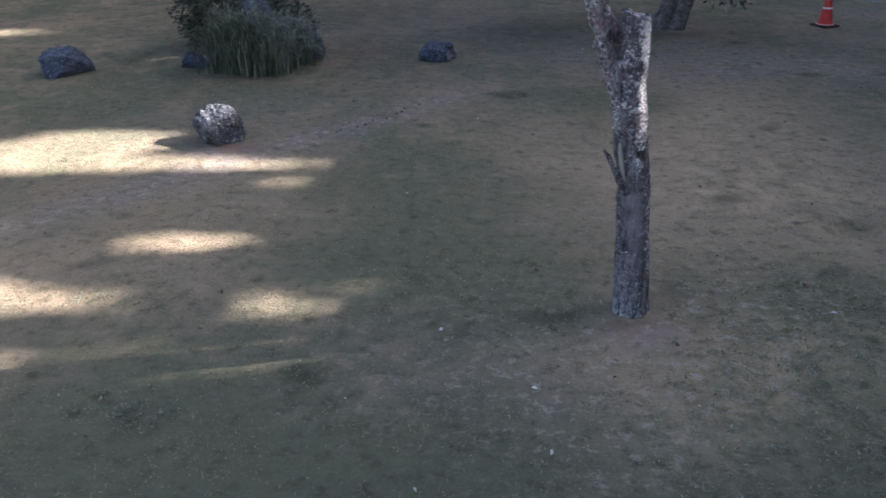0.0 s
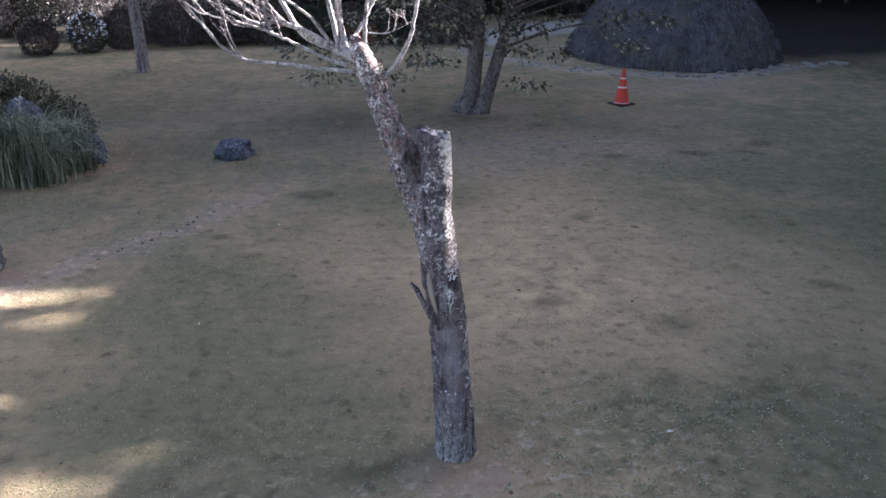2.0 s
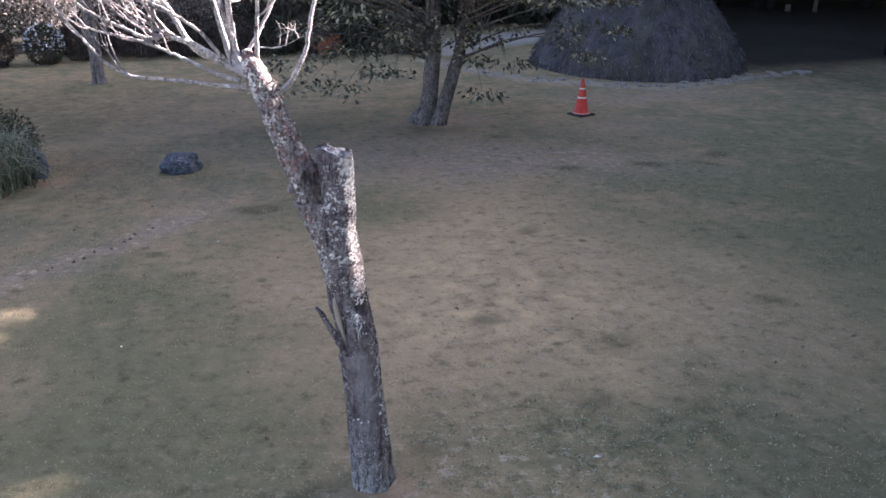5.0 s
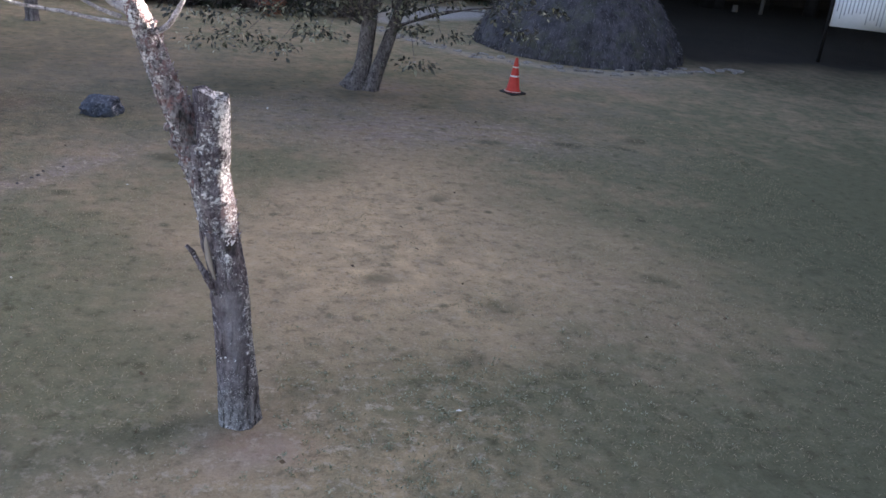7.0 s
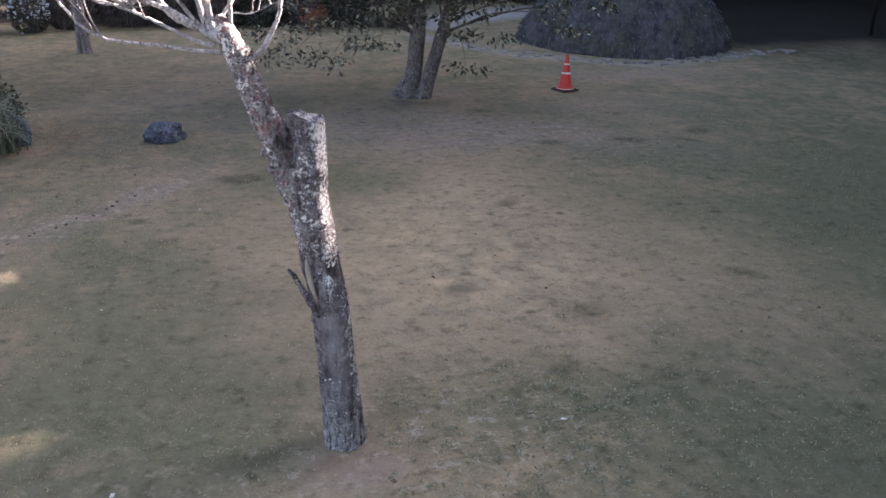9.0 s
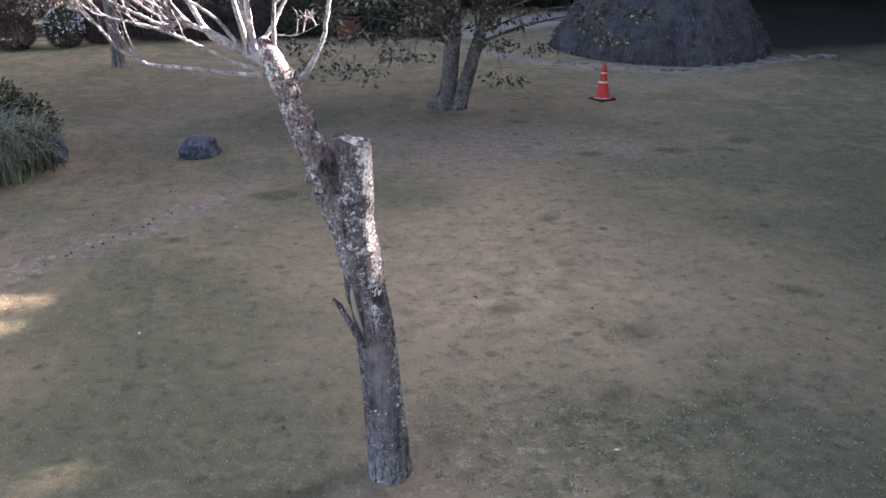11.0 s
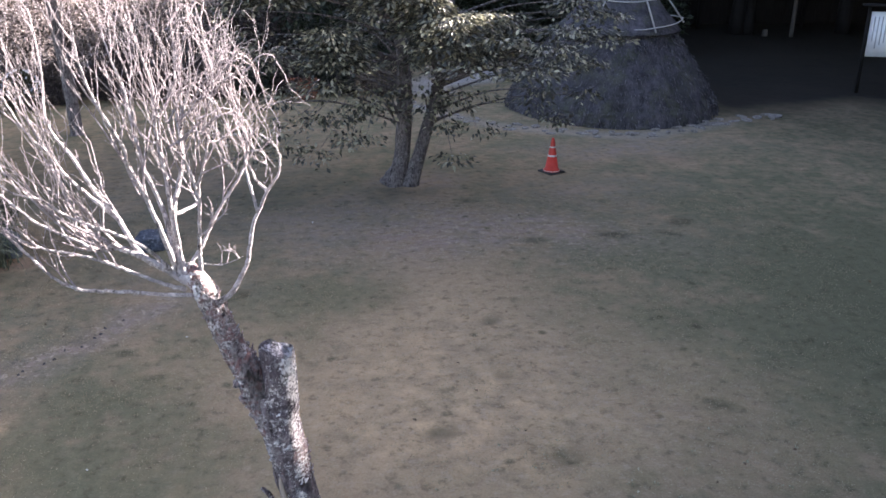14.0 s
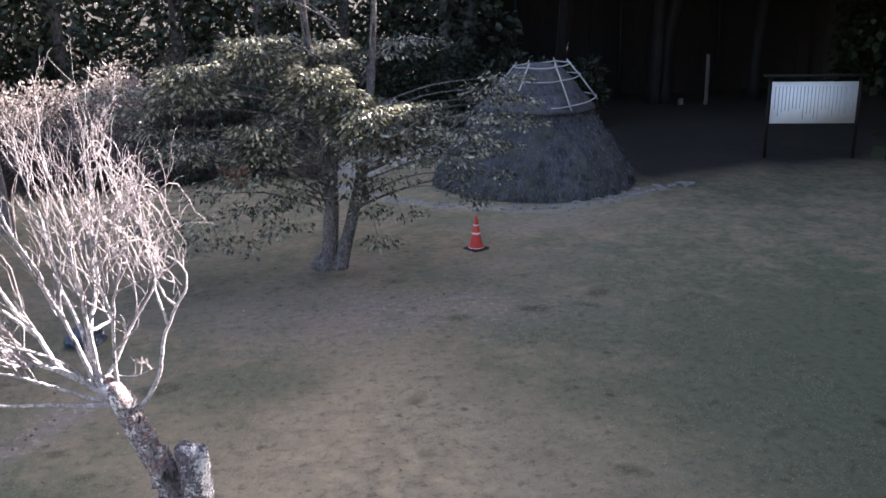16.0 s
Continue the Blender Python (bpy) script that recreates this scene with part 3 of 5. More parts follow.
    tube(bm, smooth_path(strip, 5), 7, 0.5, 30)
    part("bark_strip", bm, BARK_LOW, tree, "torn strip of bark standing away")
    bm = bmesh.new()
    tube(bm, smooth_path(local([(1.37, y - 0.045, 1.2, 0.008), (1.335, y - 0.05, 1.32, 0.017), (1.315, y - 0.05, 1.44, 0.016), (1.31, y - 0.045, 1.5, 0.006)], TREE), 5), 8, 0.15, 20)
    part("bare_wood", bm, WOOD_PALE, tree, "pale split wood")
    for k, (a, z, s) in enumerate([(3.6, 2.1, 0.035), (3.4, 2.2, 0.03), (3.5, 1.98, 0.022)]):
        bm = bmesh.new()
        x0 = np.interp(z, [1.4, 2.0, 2.25, 2.66], [1.4, 1.25, 1.165, 1.0])
        bmesh.ops.create_icosphere(bm, subdivisions=2, radius=s)
        for v in bm.verts:
            v.co *= 1 + 0.5 * noise.noise(v.co * 40 + Vector((k, 0, 0)))
            v.co += Vector((x0 + 0.1 * math.cos(a), y + 0.1 * math.sin(a), z)) - TREE
        part("bark_knob", bm, BARK_PINK, tree)
    # loose flakes of bark along the stem
    verts, faces = [], []
    spine = smooth_path(local([(1.503, y + 0.135, 0.45, 0.137), (1.445, y + 0.075, 1.15, 0.126), (1.395, y + 0.045, 1.47, 0.122), (1.352, y + 0.02, 1.78, 0.126), (1.225, y, 2.05, 0.11), (1.165, y, 2.25, 0.098), (1.075, y, 2.46, 0.085), (1.0, y, 2.66, 0.078), (0.94, y, 2.83, 0.074)], TREE), 12)
    for _ in range(260):
        f = rng.uniform(0.1, 1) ** 0.6
        row = spine[int(f * (len(spine) - 1))]
        a = rng.uniform(0, 2 * math.pi)
        d = Vector((math.cos(a), math.sin(a), rng.normal(0, 0.15))).normalized()
        u = Vector((-d.y, d.x, 0)).normalized()
        v = d.cross(u)
        if 1.95 < row[2] < 2.45 and d.y < 0 and d.x > -0.4:
            continue
        c = Vector(row[:3]) + d * row[3] * rng.uniform(0.94, 1.04)
        lift, w, h = rng.uniform(0.004, 0.018), rng.uniform(0.006, 0.018), rng.uniform(0.01, 0.034)
        b = len(verts)
        for su, sv, sd in ((-1, -1, -0.01), (1, -0.8, -0.01), (0.8, 1, lift), (-0.9, 0.9, lift * 0.7), (-1, -1, -0.02), (1, -0.8, -0.02), (0.8, 1, lift - 0.005), (-0.9, 0.9, lift * 0.7 - 0.005)):
            verts.append(c + u * w * su + v * h * sv + d * sd)
        faces += [(b, b + 1, b + 2, b + 3), (b + 7, b + 6, b + 5, b + 4), (b + 2, b + 6, b + 7, b + 3), (b + 1, b + 5, b + 6, b + 2), (b + 3, b + 7, b + 4, b)]
    tagged(part("flaking_bark", fromlists("flaking_bark", verts, faces), BARK_PINK, tree, "small loose flakes of bark", smooth=False), kind="stuff")
    # crumbs of white lichen in bands on the bark
    verts, faces = [], []
    bole = smooth_path(local([(1.503, y + 0.135, 0.45, 0.136), (1.477, y + 0.105, 0.81, 0.129), (1.445, y + 0.075, 1.15, 0.125), (1.395, y + 0.045, 1.47, 0.122), (1.352, y + 0.02, 1.78, 0.126), (1.318, y, 2.0, 0.124), (1.345, y - 0.02, 2.25, 0.109), (1.337, y - 0.02, 2.38, 0.105)], TREE), 12)
    arm = smooth_path(local(limb, TREE), 9)
    for mid, wide, z0, z1, n in ((-0.7, 0.2, 2.2, 2.5, 60), (-0.75, 0.2, 2.5, 2.95, 70), (0.0, 0.4, 2.45, 2.95, 50), (0.86, 0.07, 0.42, 0.75, 22), (0.8, 0.1, 0.75, 1.2, 22), (0.28, 0.13, 1.22, 1.38, 70), (0.72, 0.2, 1.45, 1.85, 190), (0.6, 0.28, 1.85, 2.36, 170), (-0.5, 0.2, 1.5, 1.8, 24), (-0.85, 0.08, 1.75, 2.05, 26), (0.0, 0.35, 1.75, 2.02, 30), (-0.3, 0.3, 0.45, 0.6, 8)):
        for _ in range(n):
            s, z = float(np.clip(rng.normal(mid, wide), -0.99, 0.99)), rng.uniform(z0, z1)
            stem = arm if n in (50, 60) or z0 == 2.5 else bole
            row = [np.interp(z, stem[:, 2], stem[:, q]) for q in (0, 1, 3)]
            d = Vector((s, -math.sqrt(1 - s * s), 0.0))
            u, v = Vector((-d.y, d.x, 0)), Vector((0, 0, 1))
            c = Vector((row[0], row[1], z)) + d * row[2] * 0.985
            w, h = 0.002 + 0.01 * rng.uniform() ** 2, 0.002 + 0.012 * rng.uniform() ** 2
            tilt = rng.uniform(-1, 1)
            u, v = u * math.cos(tilt) + v * math.sin(tilt), v * math.cos(tilt) - u * math.sin(tilt)
            if stem is arm:
                w, h = w * 1.5, h * 1.5
            b, m = len(verts), 9
            for q in range(m):
                a, f = 2 * math.pi * q / m, rng.uniform(0.35, 1.5)
                verts.append(c + u * w * f * math.cos(a) + v * h * f * math.sin(a) - d * 0.006)
            verts.append(c + d * rng.uniform(0.004, 0.008) + u * w * rng.normal(0, 0.2))
            faces += [(b + q, b + (q + 1) % m, b + m) for q in range(m)]
    tagged(part("lichen_crust", fromlists("lichen_crust", verts, faces), LICHEN, tree, "crumbs of white lichen", smooth=False), kind="stuff")
    # limbs: course of each from its fork to its tip, then twigs of three orders
    limbs = []
    limbs.append(("right", [(1.04, 6.4, 2.76, 0.0185), (1.11, 6.4, 2.82, 0.0164), (1.16, 6.4, 2.91, 0.0148), (1.2, 6.4, 2.99, 0.0134), (1.23, 6.4, 3.13, 0.012), (1.25, 6.4, 3.23, 0.0108), (1.29, 6.4, 3.32, 0.0096), (1.35, 6.4, 3.44, 0.0084), (1.41, 6.4, 3.53, 0.0073), (1.42, 6.4, 3.64, 0.0062), (1.38, 6.4, 3.72, 0.0051), (1.32, 6.4, 3.76, 0.004)]))
    limbs.append(("spur", [(1.28, 6.4, 3.31, 0.01), (1.26, 6.39, 3.41, 0.0087), (1.24, 6.38, 3.51, 0.0077), (1.23, 6.38, 3.6, 0.0068), (1.25, 6.37, 3.66, 0.006), (1.29, 6.36, 3.68, 0.0052), (1.33, 6.36, 3.67, 0.0044), (1.35, 6.35, 3.62, 0.0037), (1.34, 6.34, 3.53, 0.003)]))
    limbs.append(("spur", [(1.35, 6.4, 3.43, 0.01), (1.29, 6.42, 3.48, 0.0083), (1.26, 6.44, 3.54, 0.0071), (1.23, 6.46, 3.6, 0.006), (1.22, 6.48, 3.68, 0.005), (1.19, 6.5, 3.78, 0.004)]))
    limbs.append(("low", [(0.88, 6.45, 2.78, 0.0137), (0.7, 6.44, 2.8, 0.0122), (0.48, 6.44, 2.83, 0.0112), (0.3, 6.43, 2.85, 0.0101), (0.2, 6.42, 2.88, 0.0094), (0.11, 6.42, 2.94, 0.0084), (0.05, 6.41, 3.02, 0.0077), (-0.01, 6.41, 3.1, 0.0069), (-0.07, 6.4, 3.18, 0.0061), (-0.15, 6.39, 3.28, 0.0053), (-0.22, 6.39, 3.36, 0.0047), (-0.34, 6.38, 3.5, 0.0039)]))
    limbs.append(("low", [(0.83, 6.45, 2.82, 0.013), (0.7, 6.46, 2.86, 0.0114), (0.58, 6.46, 2.92, 0.0102), (0.46, 6.46, 2.98, 0.0092), (0.36, 6.47, 3.02, 0.0082), (0.22, 6.47, 3.07, 0.0073), (0.1, 6.48, 3.09, 0.0064), (-0, 6.49, 3.13, 0.0055), (-0.1, 6.49, 3.19, 0.0046), (-0.2, 6.5, 3.3, 0.0038), (-0.36, 6.5, 3.46, 0.003)]))
    limbs.append(("left", [(0.89, 6.43, 2.85, 0.0263), (0.76, 6.5, 2.9, 0.021), (0.67, 6.52, 2.96, 0.0185), (0.58, 6.54, 3.01, 0.0167), (0.49, 6.56, 3.04, 0.0151), (0.42, 6.58, 3.07, 0.0135), (0.36, 6.6, 3.04, 0.0121), (0.28, 6.62, 3.05, 0.0107), (0.17, 6.65, 3.1, 0.0093), (0.06, 6.67, 3.15, 0.008), (-0.04, 6.69, 3.21, 0.0067), (-0.17, 6.71, 3.33, 0.0054), (-0.31, 6.73, 3.46, 0.0042), (-0.47, 6.75, 3.66, 0.003)]))
    limbs.append(("left", [(0.89, 6.43, 2.85, 0.0287), (0.77, 6.52, 2.9, 0.023), (0.65, 6.58, 2.94, 0.0204), (0.56, 6.63, 2.99, 0.0185), (0.48, 6.69, 3.11, 0.0167), (0.42, 6.75, 3.2, 0.0151), (0.32, 6.8, 3.31, 0.0136), (0.24, 6.86, 3.43, 0.0121), (0.15, 6.92, 3.56, 0.0107), (0.06, 6.97, 3.67, 0.0093), (0.02, 7.03, 3.81, 0.0079), (0.02, 7.09, 4, 0.0066), (-0, 7.14, 4.18, 0.0053), (-0.03, 7.2, 4.37, 0.004)]))
    limbs.append(("left", [(0.89, 6.43, 2.85, 0.015), (0.75, 6.5, 2.93, 0.012), (0.63, 6.45, 3.09, 0.0103), (0.49, 6.4, 3.2, 0.009), (0.36, 6.35, 3.28, 0.0079), (0.24, 6.3, 3.37, 0.0068), (0.15, 6.25, 3.47, 0.0058), (0.03, 6.2, 3.53, 0.0049), (-0.1, 6.15, 3.67, 0.0039), (-0.22, 6.1, 3.83, 0.003)]))
    limbs.append(("left", [(0.44, 6.74, 3.17, 0.013), (0.27, 6.86, 3.28, 0.0111), (0.2, 6.83, 3.37, 0.0097), (0.14, 6.79, 3.47, 0.0084), (0.1, 6.75, 3.58, 0.0073), (0.01, 6.71, 3.71, 0.0061), (-0.06, 6.67, 3.87, 0.0051), (-0.13, 6.64, 4.11, 0.004), (-0.15, 6.6, 4.28, 0.003)]))
    limbs.append(("middle", [(0.89, 6.43, 2.85, 0.0225), (0.79, 6.5, 2.92, 0.018), (0.75, 6.46, 3.09, 0.0156), (0.71, 6.42, 3.27, 0.0138), (0.66, 6.38, 3.46, 0.0122), (0.6, 6.34, 3.62, 0.0107), (0.6, 6.31, 3.73, 0.0093), (0.52, 6.27, 3.92, 0.0079), (0.47, 6.23, 4.09, 0.0065), (0.45, 6.19, 4.26, 0.0053), (0.45, 6.15, 4.42, 0.004)]))
    limbs.append(("middle", [(0.89, 6.43, 2.85, 0.025), (0.8, 6.5, 2.93, 0.02), (0.76, 6.56, 3.09, 0.017), (0.72, 6.61, 3.28, 0.0147), (0.64, 6.67, 3.47, 0.0127), (0.6, 6.72, 3.62, 0.0108), (0.56, 6.78, 3.81, 0.009), (0.53, 6.84, 3.96, 0.0073), (0.47, 6.89, 4.11, 0.0056), (0.42, 6.95, 4.26, 0.004)]))
    limbs.append(("middle", [(0.89, 6.43, 2.85, 0.025), (0.81, 6.5, 2.94, 0.02), (0.79, 6.51, 3.14, 0.017), (0.78, 6.51, 3.34, 0.0147), (0.77, 6.52, 3.53, 0.0127), (0.74, 6.53, 3.72, 0.0108), (0.74, 6.53, 3.9, 0.009), (0.74, 6.54, 4.05, 0.0073), (0.69, 6.54, 4.23, 0.0056), (0.64, 6.55, 4.4, 0.004)]))
    limbs.append(("middle", [(0.89, 6.43, 2.85, 0.0275), (0.82, 6.5, 2.94, 0.022), (0.79, 6.56, 3.09, 0.0186), (0.78, 6.61, 3.25, 0.0161), (0.82, 6.67, 3.43, 0.0138), (0.85, 6.72, 3.55, 0.0117), (0.83, 6.78, 3.74, 0.0096), (0.82, 6.84, 3.93, 0.0077), (0.83, 6.89, 4.11, 0.0058), (0.82, 6.95, 4.33, 0.004)]))
    limbs.append(("arching", [(0.785, 6.61, 3.24, 0.013), (0.84, 6.66, 3.25, 0.0114), (0.91, 6.71, 3.28, 0.0103), (0.93, 6.67, 3.4, 0.0093), (0.97, 6.62, 3.52, 0.0083), (1.02, 6.58, 3.71, 0.0074), (1.02, 6.53, 3.84, 0.0065), (1.08, 6.49, 4.03, 0.0056), (1.06, 6.44, 4.24, 0.0048), (1.05, 6.4, 4.38, 0.004)]))
    limbs.append(("middle", [(0.93, 6.42, 2.95, 0.014), (0.94, 6.38, 3.11, 0.0119), (0.96, 6.34, 3.31, 0.0104), (0.97, 6.3, 3.44, 0.009), (0.94, 6.26, 3.6, 0.0077), (0.91, 6.22, 3.74, 0.0064), (0.94, 6.18, 3.92, 0.0053), (1, 6.14, 4.1, 0.0041), (1.01, 6.1, 4.27, 0.003)]))
    limbs.append(("arching", [(0.89, 6.43, 2.85, 0.0163), (0.86, 6.5, 2.94, 0.013), (0.93, 6.53, 3.06, 0.0113), (0.99, 6.56, 3.17, 0.01), (1.07, 6.58, 3.31, 0.0088), (1.17, 6.61, 3.45, 0.0078), (1.23, 6.64, 3.58, 0.0068), (1.22, 6.67, 3.72, 0.0058), (1.17, 6.69, 3.88, 0.0048), (1.13, 6.72, 4.03, 0.0039), (1.1, 6.75, 4.22, 0.003)]))
    limbs.append(("spur", [(0.94, 6.4, 3.17, 0.007), (0.99, 6.38, 3.21, 0.0054), (1.05, 6.35, 3.28, 0.0041), (1.11, 6.33, 3.35, 0.003), (1.12, 6.3, 3.45, 0.002)]))
    limbs.append(("spur", [(0.95, 6.35, 3.02, 0.005), (1.04, 6.32, 3.02, 0.0035), (1.12, 6.28, 3.05, 0.0025), (1.19, 6.25, 3.09, 0.0015)]))

    def grow(bm, start, way, length, r, order, droop, side):
        """One shoot that bends up and then over, with its own side shoots."""
        n = 9 if order < 2 else 6
        p, d = Vector(start), Vector(way).normalized()
        pts = [(*p, r)]
        bias = Vector((rng.normal(side * 0.7 - 0.04, 0.1), rng.normal(0, 0.1), 0.05))
        for k in range(n):
            f = k / n
            d = (d + bias * 0.3 + Vector((0, 0, 0.3 - droop * 1.5 * f * f)) + Vector(rng.normal(0, 0.15, 3))).normalized()
            p = p + d * length / n
            pts.append((*p, max(r * (1 - 0.8 * (k + 1) / n), 0.0014)))
        tube(bm, np.array(pts), 5 if order < 2 else 4, cap=False)
        if order < 3:
            m = int(rng.integers(2, 5)) if order == 1 else int(rng.integers(0, 3))
            for _ in range(m):
                k = int(rng.integers(1, n))
                q, q2 = Vector(pts[k][:3]), Vector(pts[k + 1][:3])
                off = Vector(rng.normal(0, 1, 3))
                w = (q2 - q).normalized() * 0.9 + off.normalized() * 0.8
                grow(bm, q, w, length * rng.uniform(0.35, 0.7), pts[k][3] * 0.68, order + 1, droop, side)

    # number of shoots, their length, the first share of the limb without any, lean sideways and droop
    habit = {"right": (3, 0.16, 0.55, -0.1, 0.3), "spur": (4, 0.16, 0.3, 0.0, 0.5), "low": (9, 0.5, 0.3, -0.35, 0.1), "left": (9, 0.8, 0.25, -0.3, 0.2), "middle": (9, 0.75, 0.3, -0.1, 0.35), "arching": (14, 0.55, 0.4, 0.12, 0.75)}
    for way, course in limbs:
        bm = bmesh.new()
        path = smooth_path(local(course, TREE), 6)
        for row in path[3:]:
            row[:3] += rng.normal(0, 0.0016, 3)
        tube(bm, path, 9, 0.14, 22)
        limb_ob = part("limb", bm, LIMB, tree)
        bm = bmesh.new()
        shoots, reach, bare, side, droop = habit[way]
        for _ in range(shoots):
            k = int(rng.integers(int(len(path) * bare), len(path) - 1))
            q, q2 = Vector(path[k][:3]), Vector(path[k + 1][:3])
            w = (q2 - q).normalized() * 0.8 + Vector(rng.normal(0, 0.55, 3)) + Vector((side, 0, 0.45))
            grow(bm, q, w, reach * rng.uniform(0.55, 1.35) * (1.1 - 0.45 * k / len(path)), min(max(path[k][3] * 0.58, 0.0052), 0.0088), 1, rng.uniform(0.7, 1.3) * droop, side)
        tagged(part("fine_twig_growth", bm, TWIG, limb_ob, "dense fine pale twigs"), kind="stuff")
    # shoots that arch over from the upper limbs and hang down on the sunny side
    bm = bmesh.new()
    for x, y, z, n in ((0.84, 6.84, 3.93, 11), (0.93, 6.22, 3.86, 9), (1.05, 6.5, 4.05, 10), (0.83, 6.9, 4.25, 9)):
        for _ in range(n):
            a = Vector((x, y, z)) + Vector(rng.normal(0, 0.06, 3))
            run, rise, fall = rng.uniform(0.15, 0.36), rng.uniform(0.04, 0.16), rng.uniform(0.1, 0.42)
            deep = rng.normal(0, 0.12)
            pts = [(a.x + run * f ** 0.8 + rng.normal(0, 0.008), a.y + deep * f, a.z + rise * math.sin(math.pi * min(1, f * 1.3)) - fall * f ** 2.6, 0.0054 * (1 - 0.65 * f)) for f in np.linspace(0, 1, 10)]
            tube(bm, np.array(local(pts, TREE)), 4, cap=False)
    tagged(part("arching_twig_growth", bm, TWIG, tree, "fine pale twigs arching over"), kind="stuff")
    return tree


dead_tree()


# ---- broad-leaved tree with twin stems ----
def spray(rng, centre, rx, ry, rz, n):
    """Places and ways for a flat, layered spray of leaves."""
    a = rng.uniform(0, 2 * math.pi, n)
    q = np.sqrt(rng.uniform(0, 1, n))
    off = np.stack([q * np.cos(a) * rx, q * np.sin(a) * ry, rng.normal(0, rz, n) - 0.25 * q * rz], -1)
    out = off.copy()
    out[:, 2] = -0.1
    out /= np.linalg.norm(out, axis=1)[:, None] + 1e-6
    return off + np.array(centre), out


SUN_SPRAYS = [(4.1, 16.4, 3.25, 0.9), (2.07, 16.35, 3.05, 0.65), (1.05, 16.4, 4.1, 0.8), (3.1, 16.9, 3.95, 0.8), (4.75, 16.9, 3.25, 0.6), (2.1, 17.3, 4.45, 0.9), (3.6, 16.8, 3.55, 0.6), (3.35, 18.2, 4.3, 1.0)]


def broad_tree():
    rng = np.random.default_rng(12)
    o = Vector((3.3, 17.85, 0))
    tree = thing("broadleaf_tree", o, "twin-stemmed evergreen tree with layered drooping leaves", "tree")
    for k, pts in enumerate([
            [(3.17, 17.85, -0.05, 0.3), (3.22, 17.85, 0.1, 0.23), (3.29, 17.85, 0.32, 0.17), (3.34, 17.85, 0.7, 0.15), (3.39, 17.87, 1.36, 0.14), (3.38, 17.9, 2.1, 0.125), (3.28, 17.9, 3.2, 0.1), (3.1, 18.0, 4.5, 0.075), (3.05, 18.0, 5.8, 0.05), (3.0, 18.05, 7.4, 0.02)],
            [(3.46, 17.72, -0.05, 0.21), (3.51, 17.72, 0.15, 0.15), (3.69, 17.75, 0.73, 0.122), (3.88, 17.8, 1.35, 0.112), (4.03, 17.8, 1.96, 0.095), (4.18, 17.8, 3.0, 0.08), (4.3, 17.8, 4.2, 0.065), (4.4, 17.9, 5.4, 0.045), (4.45, 17.9, 6.8, 0.02)]]):
        bm = bmesh.new()
        tube(bm, smooth_path(local(pts, o), 9), 20, 0.14, 7)
        part("trunk", bm, BARK_GREY, tree)
    places, ways, limbs = [], [], []
    clusters = []
    for _ in range(84):
        z = rng.uniform(2.45, 5.6)
        a = rng.uniform(0, 2 * math.pi)
        q = rng.uniform(0.35, 1.0) * np.interp(z, [2.1, 2.6, 3.6, 5.6], [2.6, 3.3, 3.3, 1.6])
        c = (3.5 + q * math.cos(a) * 1.08, 17.8 + 0.85 * q * math.sin(a), z - 0.12 * q)
        clusters.append(c)
    for _ in range(44):
        z, a = rng.uniform(5.2, 7.6), rng.uniform(0, 2 * math.pi)
        q = rng.uniform(0.3, 1.0) * np.interp(z, [5.2, 7.6], [2.2, 1.1])
        clusters.append((3.6 + q * math.cos(a), 17.9 + 0.85 * q * math.sin(a), z))
    clusters += [(5.9, 17.2, 1.9), (6.2, 17.6, 2.4), (5.6, 16.9, 1.7), (6.6, 18, 3.2), (6.4, 17.5, 2.9), (1.0, 17.2, 2.4), (0.4, 17.4, 2.9), (-0.4, 17.6, 3.6), (0.3, 17.2, 3.3), (1.9, 16.9, 1.5), (2.3, 16.6, 1.2), (4.6, 17.0, 1.25), (1.2, 17.4, 1.9), (4.15, 16.9, 0.72)]
    clusters += [(0.55, 17.0, 0.86), (1.15, 17.0, 1.0), (1.7, 17.0, 0.82), (0.2, 17.0, 1.35), (0.85, 17.0, 1.3), (1.5, 17.0, 1.4), (2.1, 17.0, 1.5), (4.0, 17.0, 1.3), (3.6, 17.1, 1.85), (2.7, 17.0, 1.75), (1.0, 17.2, 1.75), (4.4, 17.2, 1.8), (2.0, 17.2, 2.0)]
    clusters += [(6.9, 17.9, 2.2), (7.1, 17.6, 2.7), (6.7, 17.4, 1.75), (7.2, 18.1, 3.1), (6.1, 17.1, 1.35), (6.9, 17.7, 3.6)]
    clusters += [(2.9, 17.3, 1.9), (3.45, 17.2, 2.05), (3.75, 17.2, 1.6), (2.95, 17.2, 1.45), (4.25, 17.2, 1.65), (2.5, 17.0, 1.65), (3.2, 16.9, 2.45), (3.85, 16.9, 2.5), (2.6, 17.1, 1.1)]
    def shades(c):
        away = [Vector(c) - Vector(q[:3]) for q in SUN_SPRAYS]
        return any(a.dot(SUN_DIR) > -0.1 and (a - SUN_DIR * a.dot(SUN_DIR)).length < 0.92 for a in away)

    clusters = [c for c in clusters if not shades(c)]
    for c in clusters:
        n = int(rng.integers(100, 170)) if c[2] > 2.2 else int(rng.integers(50, 90))
        p, w = spray(rng, c, rng.uniform(0.4, 0.8) * (1.0 if c[2] > 2.2 else 0.75), rng.uniform(0.35, 0.6), 0.05, n)
        places.append(p - np.array(o))
        ways.append(w)
    for x, y, z, k in SUN_SPRAYS:
        clusters.append((x, y, z))
